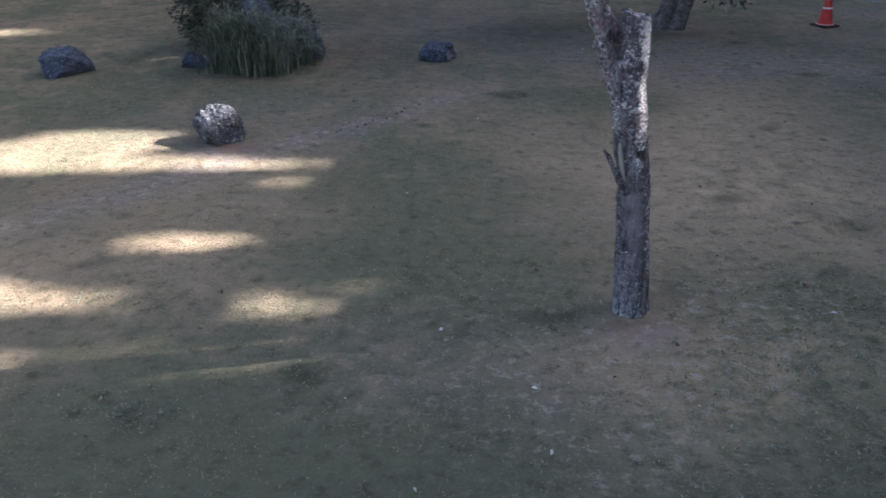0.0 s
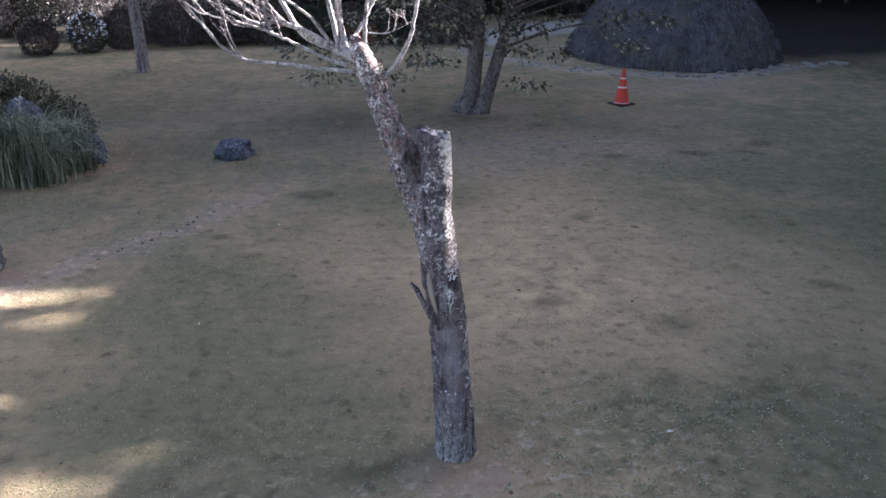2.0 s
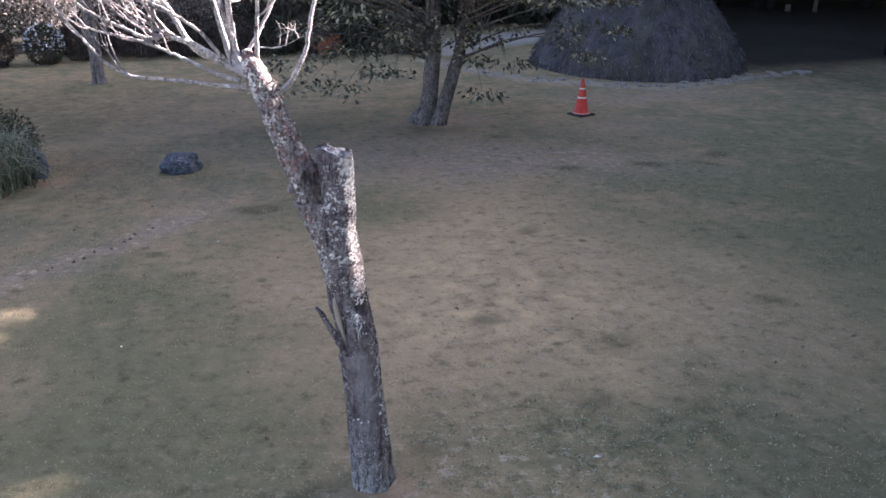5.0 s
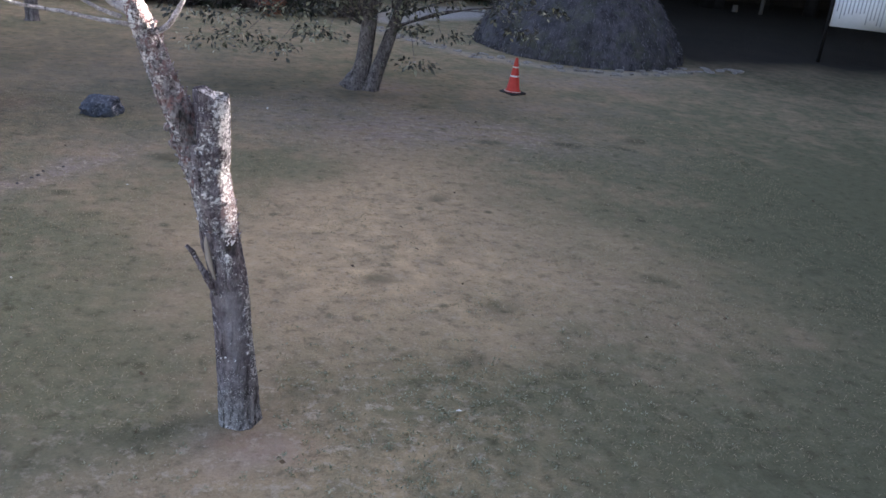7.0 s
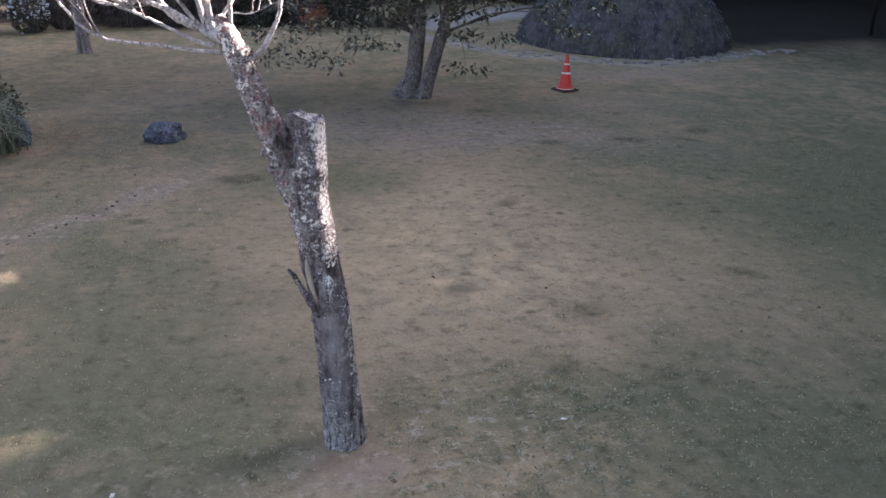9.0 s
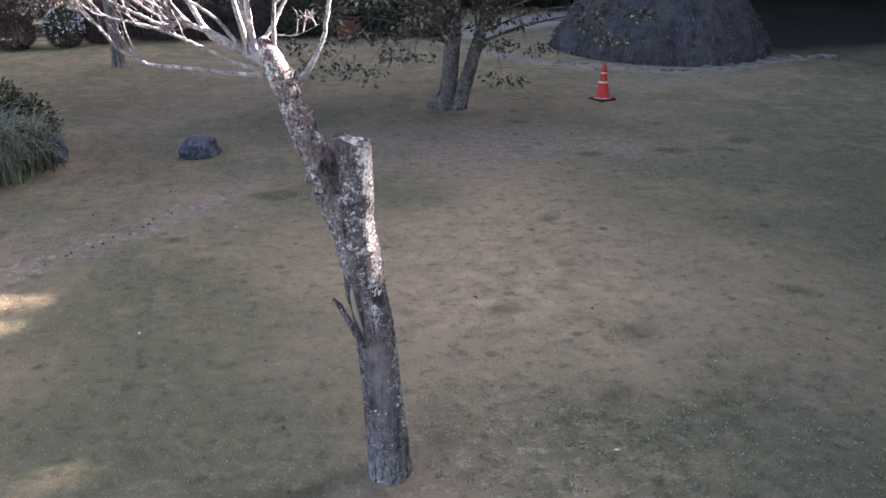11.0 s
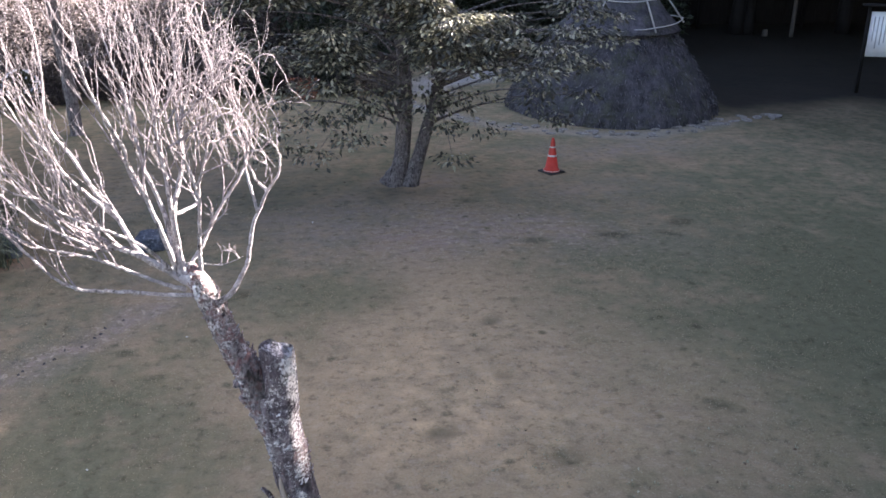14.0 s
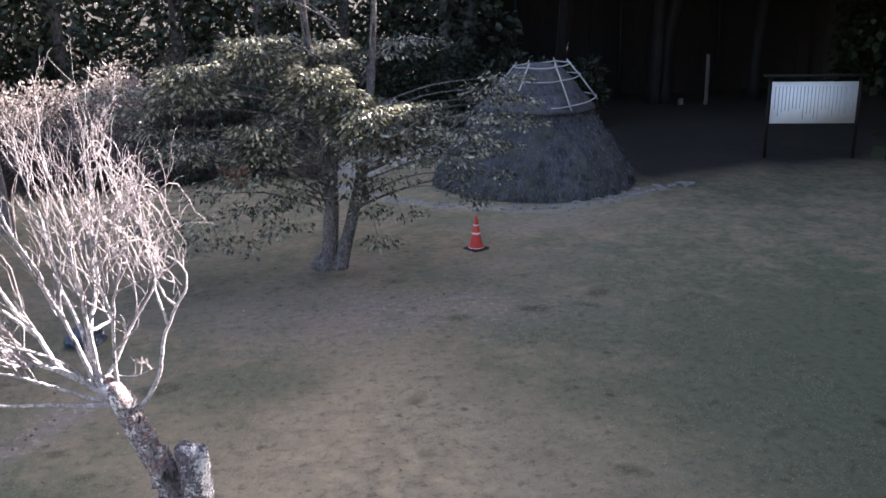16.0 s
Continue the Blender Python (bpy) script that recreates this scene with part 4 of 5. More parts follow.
        for dz in (0.0, -0.09, -0.2, -0.32, -0.45, -0.58):
            p, w = spray(rng, (x + rng.normal(0, 0.05), y, z + dz), 0.5 * k + 0.18 - 0.3 * dz, 0.3 * k + 0.12 - 0.25 * dz, 0.03, int(210 * k + 60 - 170 * dz))
            places.append(p - np.array(o))
            ways.append(w)
    for k, c in enumerate(clusters):
        bm = bmesh.new()
        s = (3.26, 17.87) if c[0] < 3.5 else (3.85, 17.8)
        if c[2] < 1.7:
            f = 0.6
            tube(bm, smooth_path(local([(s[0] + (c[0] - s[0]) * f, s[1] + (c[1] - s[1]) * f, c[2] + 0.75, 0.007), (s[0] + (c[0] - s[0]) * 0.85, s[1] + (c[1] - s[1]) * 0.85, c[2] + 0.3, 0.005), (*c, 0.003)], o), 4), 4, cap=False)
            part("branch", bm, BARK_GREY, tree)
            continue
        z0 = max(0.5, c[2] - 0.55)
        zx = s[0] + (0.12 if c[0] < 3.5 else 0.1) * (z0 - 1.5)
        m = ((zx + c[0]) / 2, (s[1] + c[1]) / 2, (z0 + c[2]) / 2 + 0.18)
        tube(bm, smooth_path(local([(zx, s[1], z0, 0.026), (*m, 0.016), (*c, 0.006)], o), 4), 5, cap=False)
        part("branch", bm, BARK_GREY, tree)
    part("crown", leaves("crown", np.concatenate(places), np.concatenate(ways), 0.108, rng, 0.5, 0.15), LEAF_BROAD, tree, "layered dark green leaves", smooth=False)


broad_tree()


# ---- the unseen grove added to shade the lawn ----
# gaps cut in the unseen treetops to fit the sun patches: middle, half sizes and turn where the light falls on level
# ground
GAPS = [(-8.2, 9.4, 4.8, 0.8, 2), (-3.3, 9.6, 1.6, 0.35, 3), (-4.6, 10.25, 1.2, 0.55, 4), (-2.65, 7.45, 0.82, 0.31, 10), (-5.5, 6.3, 3.15, 0.42, 0), (-1.48, 6.33, 0.5, 0.28, 0), (-0.86, 6.74, 0.36, 0.23, 6),
        (-2.6, 5.6, 0.42, 0.19, 15), (-3.15, 5.06, 0.5, 0.16, 10), (-9.6, 16.0, 1.4, 0.34, 5), (-9.0, 28.6, 4.6, 0.9, 0), (-2.1, 9.05, 0.45, 0.2, 5), (-1.68, 5.47, 0.85, 0.19, 17)]
GAPS += [(x - z * math.cos(SUN_AZ) / math.tan(SUN_EL), y - z * math.sin(SUN_AZ) / math.tan(SUN_EL), 0.5 * k + 0.25, 0.3 * k + 0.19, 0) for x, y, z, k in SUN_SPRAYS]


def open_sky(x, y, more=0.0):
    """Whether the sun reaches this place on level ground, or comes within that distance of it."""
    if x < -4.5 and 5.6 <= y < 8.0 or x < -3.3 and 2.5 < y < 5.6:
        return True
    for cx, cy, rx, ry, turn in GAPS:
        c, s = math.cos(radians(turn)), math.sin(radians(turn))
        if (((x - cx) * c + (y - cy) * s) / (rx + more)) ** 2 + ((-(x - cx) * s + (y - cy) * c) / (ry + more)) ** 2 < 1:
            return True
    return False


# cedar rows added out of view as a leafy screen against the sun
def grove():
    rng = np.random.default_rng(3)
    tan_el = math.tan(SUN_EL)
    for x0, y0, y1 in ((20.5, -9.0, 21.1), (31.0, 15.0, 38.2)):
        trees = np.arange(y0, y1, 3.0)
        sets = {k: ([], [], []) for k in range(len(trees))}
        step, high = 0.28, (x0 + 14.5) * tan_el
        for layer in range(16):
            for yy in np.arange(y0 - 1.5, y1 + 1.4, step):
                for zz in np.arange(0.6, high, step):
                    x, y, z = x0 + rng.uniform(-1.2, 1.2), yy + rng.uniform(-0.14, 0.14), zz + rng.uniform(-0.14, 0.14)
                    run = z / tan_el
                    gx, gy = x - run * math.cos(SUN_AZ), y - run * math.sin(SUN_AZ)
                    k = int(np.argmin(np.abs(trees - y)))
                    reach = -8.6 - 0.8 * math.sin(k * 2.3) - (6.0 if 9.0 < gy < 26.6 else 0.0)
                    if gx < reach + 1.6 * abs(y - trees[k]):
                        continue
                    if open_sky(gx, gy, -0.07):
                        continue
                    sets[k][2].append(0.2 if open_sky(gx, gy, 0.24) else 0.42)
                    sets[k][0].append((x, y, z))
                    sets[k][1].append((rng.normal(0, 0.4), rng.normal(0, 1), -0.6))
        for k, ty in enumerate(trees):
            o = Vector((x0 + 0.4, ty, 0))
            t = thing("unseen_cedar_tree", o, "unseen tall dark cedar tree, added in a close row for shade", "tree", "row of cedar trees")
            bm = bmesh.new()
            top = (x0 + 0.5) * tan_el
            tube(bm, smooth_path([(0, 0, -0.1, 0.42), (0, 0, 1, 0.32), (0, 0, top * 0.5, 0.22), (0, 0, top, 0.08)], 4), 12, 0.1, 4)
            part("trunk", bm, BARK_GREY, t)
            at, out, size = sets[k]
            part("crown", leaves("crown", np.array(at) - np.array(o), np.array(out), np.array(size), rng, 0.95), LEAF_CEDAR, t, smooth=False)


grove()


def shade_crowns():
    """Broad crowns beyond the lawn's edge, added mostly out of view to keep the timber building in deep shade."""
    rng = np.random.default_rng(51)
    for x, y, r, lo, hi in ((26.5, 29.0, 6.5, 5.5, 12), (33, 36, 6, 5, 13), (42, 34, 5, 2, 18), (42, 39, 5, 2, 18), (43, 44, 5, 2, 18), (18, 47, 7, 7, 14), (30, 48, 8, 7, 15), (20, 38, 6, 7, 12), (15.5, 35, 5.5, 7.2, 12), (25, 35, 6, 7.2, 13), (20.5, 31, 5, 7.2, 12)):
        o = Vector((x, y, 0)) if not 30 < y < 39 or x > 32 else Vector((x, 38.4, 0))
        t = thing("added_shade_tree", o, "broad dark evergreen tree added to shade the timber building", "tree", "shade trees")
        bm = bmesh.new()
        tube(bm, smooth_path([(0, 0, -0.1, 0.34), (0.1, 0, 3, 0.26), ((x - o.x) * 0.5, (y - o.y) * 0.5, (lo + hi) / 2, 0.16), (x - o.x, y - o.y, hi - 1, 0.05)], 4), 10, 0.1, 4)
        part("trunk", bm, TIMBER, t)
        n = 5200
        d = rng.normal(0, 1, (n, 3))
        d /= np.linalg.norm(d, axis=1)[:, None]
        q = d * rng.uniform(0.3, 1, (n, 1)) ** 0.5 * np.array((r, r, (hi - lo) / 2))
        q *= (1 + 0.18 * np.sin(d[:, :1] * 7 + d[:, 1:2] * 5))
        p = q + np.array((x - o.x, y - o.y, (lo + hi) / 2))
        part("crown", leaves("crown", p, d, 0.55, rng, 0.7), LEAF_DARK, t, smooth=False)


shade_crowns()


def edge_shade_crowns():
    """Unseen high crowns added beside the lawn; they darken its edge like the view's own falloff."""
    rng = np.random.default_rng(57)
    for x, y, r, lo, hi in ((8.6, 2.2, 4.4, 6.2, 11), (7.4, -1.6, 4.6, 6.2, 11), (12.5, 8.5, 5.0, 6.2, 12), (-8.6, 8.8, 4.6, 6.2, 11), (-9.6, 18.5, 5.0, 6.4, 12)):
        lean = 3.2 if x > 0 else -3.2
        o = Vector((x + lean, y, 0))
        t = thing("added_shade_tree", o, "unseen broad dark evergreen tree added to dim the lawn edge", "tree", "shade trees")
        bm = bmesh.new()
        tube(bm, smooth_path([(0, 0, -0.1, 0.36), (0, 0, 3, 0.28), (-0.4 * lean, 0, (lo + hi) / 2, 0.17), (-lean, 0, hi - 1, 0.05)], 4), 10, 0.1, 4)
        part("trunk", bm, BARK_GREY, t)
        d = rng.normal(0, 1, (9000, 3))
        d /= np.linalg.norm(d, axis=1)[:, None]
        q = d * rng.uniform(0.2, 1, (9000, 1)) ** 0.5 * np.array((r, r, (hi - lo) / 2)) + np.array((x, y, (lo + hi) / 2))
        run = q[:, 2] / math.tan(SUN_EL)
        clear = np.array([z > 6.0 and not open_sky(a, b, 0.3) for a, b, z in zip(q[:, 0] - run * math.cos(SUN_AZ), q[:, 1] - run * math.sin(SUN_AZ), q[:, 2])])
        part("crown", leaves("crown", q[clear] - np.array(o), d[clear], 0.42, rng, 0.7), LEAF_DARK, t, smooth=False)


edge_shade_crowns()


# ---- rocks ----
def rock(name, at, size, seed, material, label, parent=None, turn=0.0, facets=0.55, sub=4):
    bm = bmesh.new()
    bmesh.ops.create_icosphere(bm, subdivisions=sub, radius=1.0)
    rng = np.random.default_rng(seed)
    planes = [(Vector(rng.normal(0, 1, 3)).normalized(), rng.uniform(facets, 0.92)) for _ in range(16)]
    planes.append((Vector((0, 0, -1)), 0.45))
    for v in bm.verts:
        d = v.co.normalized()
        r = min([1.0] + [h / max(d.dot(n), 1e-3) for n, h in planes if d.dot(n) > 0])
        r *= 1 + 0.1 * noise.noise(d * 3 + Vector((seed, 0, 0))) + 0.08 * noise.noise(d * 8 + Vector((0, seed, 0))) + 0.06 * noise.noise(d * 19)
        c = d * r
        c = Matrix.Rotation(turn, 3, "Z") @ Vector((c.x * size[0], c.y * size[1], c.z * size[2]))
        v.co = c
    low = min(v.co.z for v in bm.verts)
    for v in bm.verts:
        v.co.z -= low + (0.04 if sub > 2 else 0.012)
    ob = part(name, bm, material, smooth=False)
    ob.location = at
    return tagged(ob, label, "rock", "garden rocks")


rock("boulder", (-6.62, 13.3, 0), (0.46, 0.36, 0.38), 4, ROCK_BLUE, "blue-grey garden boulder on the shaded lawn", turn=0.4, facets=0.55)
rock("boulder", (-3.17, 10.42, 0), (0.33, 0.3, 0.33), 9, ROCK_PALE, "round pitted pale rock in sunlight", facets=0.62)
rock("boulder", (-0.83, 14.88, 0), (0.36, 0.28, 0.24), 47, ROCK_BLUE, "low blue-grey angular rock on the lawn", turn=0.3, facets=0.62)
rock("boulder", (-3.9, 14.75, 0), (0.42, 0.36, 0.68), 21, ROCK_BLUE, "tall blue-grey boulder behind ornamental grass")
rock("boulder", (-3.02, 14.75, 0), (0.36, 0.34, 0.34), 27, ROCK_BLUE, "dark blue-grey boulder beside ornamental grass", turn=0.7)
rock("boulder", (-4.75, 14.0, 0), (0.27, 0.25, 0.2), 31, ROCK_BLUE, "small blue-grey rock beside ornamental grass")


srng = np.random.default_rng(61)
for k in range(11):
    f = k / 10
    rock("half_buried_stone", (-1.9 + 1.05 * f + srng.normal(0, 0.05), 10.7 + 1.45 * f + srng.normal(0, 0.05), 0), (srng.uniform(0.012, 0.042), srng.uniform(0.012, 0.028), 0.02), 300 + k, ROCK_DARK, "small dark stone half buried in worn earth", turn=srng.uniform(0, 3), sub=2)


# ---- ornamental grass and shrubs ----
def grass_clump(at, n, reach, height, rng):
    verts, faces = [], []
    for _ in range(n):
        a = rng.uniform(0, 2 * math.pi)
        b = Vector((rng.normal(0, 0.16), rng.normal(0, 0.14), 0.0))
        q = reach * rng.uniform(0.25, 1.2)
        h = height * rng.uniform(0.45, 1.2)
        bow = rng.uniform(0.75, 1.6)
        d = Vector((math.cos(a), math.sin(a), 0))
        s = Vector((-d.y, d.x, 0)) * rng.uniform(0.005, 0.012)
        base = len(verts)
        for k in range(7):
            f = k / 6
            p = b + d * q * f ** 1.3 + Vector((0, 0, h * (1.75 * f - bow * f ** 2.4)))
            p.z = max(p.z, 0.01)
            w = s * (1 - 0.85 * f)
            verts += [p - w, p + w + Vector((0, 0, 0.004))]
        faces += [(base + 2 * k, base + 2 * k + 1, base + 2 * k + 3, base + 2 * k + 2) for k in range(6)]
    ob = part("grass_clump", fromlists("grass_clump", verts, faces), BLADE)
    ob.location = at
    tagged(ob, "arching clump of grey-green ornamental grass among boulders", "ornamental grass", "grass clumps", "stuff")


grng = np.random.default_rng(8)
grass_clump((-4.0, 13.8, 0), 950, 0.62, 1.05, grng)
grass_clump((-3.5, 13.7, 0), 950, 0.62, 1.0, grng)
grass_clump((-3.2, 14.3, 0), 600, 0.5, 0.85, grng)


def shrub(name, at, r, n, size, material, label, seed, category="shrub", group="", aspect=0.5, lumps=7, stems=True):
    """A bush: woody stems and leaves in uneven lumps round them."""
    rng = np.random.default_rng(seed)
    ob = thing(name, at, label, category, group)
    p, w = [], []
    mids = [np.array((0, 0, r[2] * 0.95))]
    for _ in range(lumps):
        a = rng.uniform(0, 2 * math.pi)
        q = rng.uniform(0.3, 0.75)
        mids.append(np.array((r[0] * q * math.cos(a), r[1] * q * math.sin(a), r[2] * rng.uniform(0.45, 1.3))))
    for c in mids:
        m = n // len(mids)
        d = rng.normal(0, 1, (m, 3))
        d /= np.linalg.norm(d, axis=1)[:, None]
        k = rng.uniform(0.55, 1.05, (m, 1)) * np.array(r) * rng.uniform(0.45, 0.62)
        q = c + d * k
        ok = q[:, 2] > 0.02
        p.append(q[ok])
        w.append(d[ok])
    if stems:
        for c in mids:
            bm = bmesh.new()
            tube(bm, smooth_path([(c[0] * 0.15, c[1] * 0.15, -0.03, 0.03), (c[0] * 0.6, c[1] * 0.6, c[2] * 0.55, 0.02), (*c, 0.008)], 4), 5, cap=False)
            part("stem", bm, BARK_GREY, ob)
    part("foliage", leaves("foliage", np.concatenate(p), np.concatenate(w), size, rng, aspect), material, ob, smooth=False)
    return ob


shrub("azalea_shrub", (-4.75, 15.3, 0), (0.85, 0.65, 0.72), 5200, 0.075, LEAF_AZALEA, "dense dark green shrub behind boulders", 40)
shrub("azalea_shrub", (-3.98, 15.7, 0), (0.72, 0.55, 0.68), 5200, 0.075, LEAF_AZALEA, "dense dark green shrub behind boulders", 41)
def dome(name, at, r, h, material, label, seed, n=4200, size=0.06, group=""):
    """A shrub clipped to a rounded dome: short stems inside, close small leaves over it."""
    rng = np.random.default_rng(seed)
    ob = thing(name, at, label, "shrub", group)
    for _ in range(5):
        a, q = rng.uniform(0, 2 * math.pi), rng.uniform(0.2, 0.6)
        bm = bmesh.new()
        tube(bm, smooth_path([(0.1 * r * math.cos(a), 0.1 * r * math.sin(a), -0.03, 0.025), (q * r * math.cos(a), q * r * math.sin(a), 0.45 * h, 0.016), (q * 1.2 * r * math.cos(a), q * 1.2 * r * math.sin(a), 0.8 * h, 0.006)], 4), 5, cap=False)
        part("stem", bm, BARK_GREY, ob)
    d = rng.normal(0, 1, (n, 3))
    d[:, 2] += 0.15
    d /= np.linalg.norm(d, axis=1)[:, None]
    lump = 1 + 0.06 * np.sin(d[:, 0] * 6 + seed) * np.cos(d[:, 1] * 5 + seed) + 0.05 * np.sin(d[:, 2] * 9 + d[:, 0] * 7)
    q = d * (rng.uniform(0.72, 1.0, n) ** 0.6 * lump)[:, None] * np.array((r, r, h * 0.54)) + np.array((0, 0, h * 0.47))
    ok = q[:, 2] > 0.03
    part("foliage", leaves("foliage", q[ok], d[ok], size, rng, 0.5), material, ob, smooth=False)
    return ob


bush = dome("flowering_bush", (-5.62, 25.52, 0), 0.44, 0.97, LEAF_AZALEA, "round dark bush dotted with white flowers", 42)
brng = np.random.default_rng(44)
fd = brng.normal(0, 1, (280, 3))
fd[:, 2] = np.abs(fd[:, 2]) - 0.25
fd /= np.linalg.norm(fd, axis=1)[:, None]
tagged(part("blossom", leaves("blossom", fd * np.array((0.46, 0.46, 0.53)) * brng.uniform(0.95, 1.04, (280, 1)) + np.array((0, 0, 0.46)), fd, 0.075, brng, 0.9), LEAF_WHITE, bush, "white flowers", smooth=False), kind="stuff")
shrub("clipped_shrub", (1.55, 26.0, 0), (0.4, 0.36, 0.36), 1500, 0.06, LEAF_ORANGE, "small rounded shrub with orange-red leaves", 43)
hr = np.random.default_rng(77)
for x, y, r, h, mat, lab, seed in (
        (-6.75, 25.2, 0.45, 0.86, LEAF_BROWN, "round clipped shrub with brown autumn leaves", 101), (-4.85, 26.25, 0.56, 1.05, LEAF_BROWN, "round clipped shrub with brown autumn leaves", 102),
        (-3.45, 26.7, 0.82, 1.18, LEAF_BROWN, "round clipped shrub with brown autumn leaves", 103), (-2.2, 26.65, 0.58, 0.92, LEAF_BROWN, "round clipped shrub with brown autumn leaves", 104)):
    dome("border_shrub", (x, y, 0), r, h, mat, lab, seed, int(9000 * r), 0.065, "border shrubs")
for k, x in enumerate([-11.6, -10.4, -9.2, -8.0, -1.1, 0.1, 1.3, 2.5, 3.7]):
    mat, lab = ((LEAF_BROWN, "round clipped shrub with brown autumn leaves"), (LEAF_DARK, "broad clipped dark green shrub in the border"))[k % 2]
    dome("border_shrub", (x + hr.uniform(-0.15, 0.15), (26.9 if x > -2 else 29.4) + hr.uniform(-0.15, 0.25), 0), 0.62 + hr.uniform(0, 0.12), 0.95 + hr.uniform(0, 0.3), mat, lab, 110 + k, 4600, 0.07, "border shrubs")
for k, x in enumerate(np.arange(-16, 14, 2.3)):
    mat, lab = ((LEAF_TAN, "tall dry tan brush behind the border") if x < -1.0 else (LEAF_BROWN, "tall brown brush behind the border") if x < 1.8 else (LEAF_DARK, "tall dark evergreen shrub behind the border"))
    shrub("tall_shrub", (x, 29.6 + (3.6 if x > 4 else 0) + hr.uniform(-0.5, 0.5), 0), (1.5, 1.2, 1.5 + hr.uniform(0, 0.7)), 2600 if x >= 1.8 else 5600, 0.2 if x >= 1.8 else 0.1, mat, lab, 200 + k, group="tall shrubs")


# ---- slim tree by the border ----
def slim_tree():
    o = Vector((-3.68, 22.55, 0))
    t = thing("slim_tree", o, "slim grey-barked tree at the edge of the lawn", "tree")
    bm = bmesh.new()
    tube(bm, smooth_path([(0, 0, -0.05, 0.21), (0, 0, 0.12, 0.15), (-0.05, 0, 1.2, 0.13), (-0.15, 0, 2.6, 0.12), (-0.2, 0.05, 4.5, 0.09), (-0.2, 0.05, 6.5, 0.04)], 8), 16, 0.1, 7)
    part("trunk", bm, BARK_GREY, t)
    rng = np.random.default_rng(6)
    p, w = [], []
    for _ in range(36):
        c = (rng.normal(-0.2, 1.0), rng.normal(0, 1.0), rng.uniform(5.6, 7.6))
        bm = bmesh.new()
        tube(bm, smooth_path([(-0.2, 0.05, 5.0, 0.03), (c[0] * 0.5 - 0.1, c[1] * 0.5, c[2] - 0.3, 0.018), (*c, 0.006)], 3), 5, cap=False)
        part("branch", bm, BARK_GREY, t)
        a, b = spray(rng, c, 0.6, 0.6, 0.2, 70)
        p.append(a)
        w.append(b)
    part("crown", leaves("crown", np.concatenate(p), np.concatenate(w), 0.13, rng), LEAF_BROAD, t, smooth=False)


slim_tree()


# ---- earth-covered hut ----
HUT = Vector((9.7, 24.45, 0))


def hut():
    h = thing("pit_dwelling", HUT, "reconstructed round hut with dark thatch and pale pole lattice", "hut")
    prof = [(2.79, -0.05), (2.76, 0.1), (2.66, 0.38), (2.45, 0.75), (2.13, 1.2), (1.8, 1.65), (1.63, 1.9), (1.5, 2.16)]
    bm = bmesh.new()
    n, rings = 96, []
    prof2 = smooth_path([(r, 0, z, 0) for r, z in prof], 9)
    for r, _, z, _ in prof2:
        ring = []
        for s in range(n):
            a = 2 * math.pi * s / n
            q = Vector((r * math.cos(a), r * math.sin(a), z))
            k = 1 + 0.035 * noise.noise(q * 1.6) + 0.02 * noise.noise(q * 5) + 0.012 * noise.noise(q * 14)
            ring.append(bm.verts.new((q.x * k, q.y * k, z)))
        rings.append(ring)
    for a, b in zip(rings, rings[1:]):
        for s in range(n):
            bm.faces.new((a[s], a[(s + 1) % n], b[(s + 1) % n], b[s]))
    bm.faces.new(rings[-1])
    part("thatch", bm, THATCH, h, "dark earth-grey thatch")
    # loose straws and tufts that stand out of the thatch
    rng = np.random.default_rng(88)
    f = rng.integers(1, len(prof2) - 1, 5200)
    a = rng.uniform(0, 2 * math.pi, 5200)
    r, z = prof2[f, 0] * 1.01, prof2[f, 2] + rng.normal(0, 0.03, 5200)
    p = np.stack([r * np.cos(a), r * np.sin(a), np.maximum(z, 0.02)], -1)
    tagged(part("loose_straw", leaves("loose_straw", p, np.stack([np.cos(a) * 0.55, np.sin(a) * 0.55, -0.95 + 0 * a], -1), 0.12, rng, 0.2), STRAW, h, "ragged grey straw ends", smooth=False), kind="stuff")
    bm = bmesh.new()
    upper = [(1.48, 2.03), (1.65, 2.04), (1.66, 2.08), (1.5, 2.15), (1.24, 2.42), (0.95, 2.78), (0.62, 3.1), (0.35, 3.2), (0.02, 3.26)]
    rings = []
    for r, z in upper:
        ring = []
        for s in range(48):
            a = 2 * math.pi * s / 48
            k = 1 + 0.02 * noise.noise((s * 0.7, z, 1)) + 0.02 * noise.noise((s * 0.2, z * 3, 5))
            ring.append(bm.verts.new((r * k * math.cos(a) + 0.09 * min(1.0, max(0.0, z - 2.1)), r * k * math.sin(a), z + (0.09 * r * max(0.0, math.cos(a)) if z > 2.1 else 0.0))))
        rings.append(ring)
    for a, b in zip(rings, rings[1:]):
        for s in range(48):
            bm.faces.new((a[s], a[(s + 1) % 48], b[(s + 1) % 48], b[s]))
    part("upper_thatch", bm, THATCH, h)
    count, shift = 6, radians(-78)
    ang = [shift + 2 * math.pi * k / count for k in range(count)]
    at = lambda r, z, a: (0.2 + r * math.cos(a), r * math.sin(a), z + 0.11 * r * max(0.0, math.cos(a)))
    for a in ang:
        bm = bmesh.new()
        tube(bm, np.array([(*at(1.55, 2.08, a), 0.023), (*at(1.1, 2.72, a), 0.021), (*at(0.68, 3.26, a), 0.019)]), 8)
        part("pole", bm, POLE, h)
    for r, z in ((1.52, 2.2), (1.06, 2.83), (0.78, 3.17)):
        for a, b in zip(ang, ang[1:] + ang[:1]):
            bm = bmesh.new()
            turn = (b - a) % (2 * math.pi)
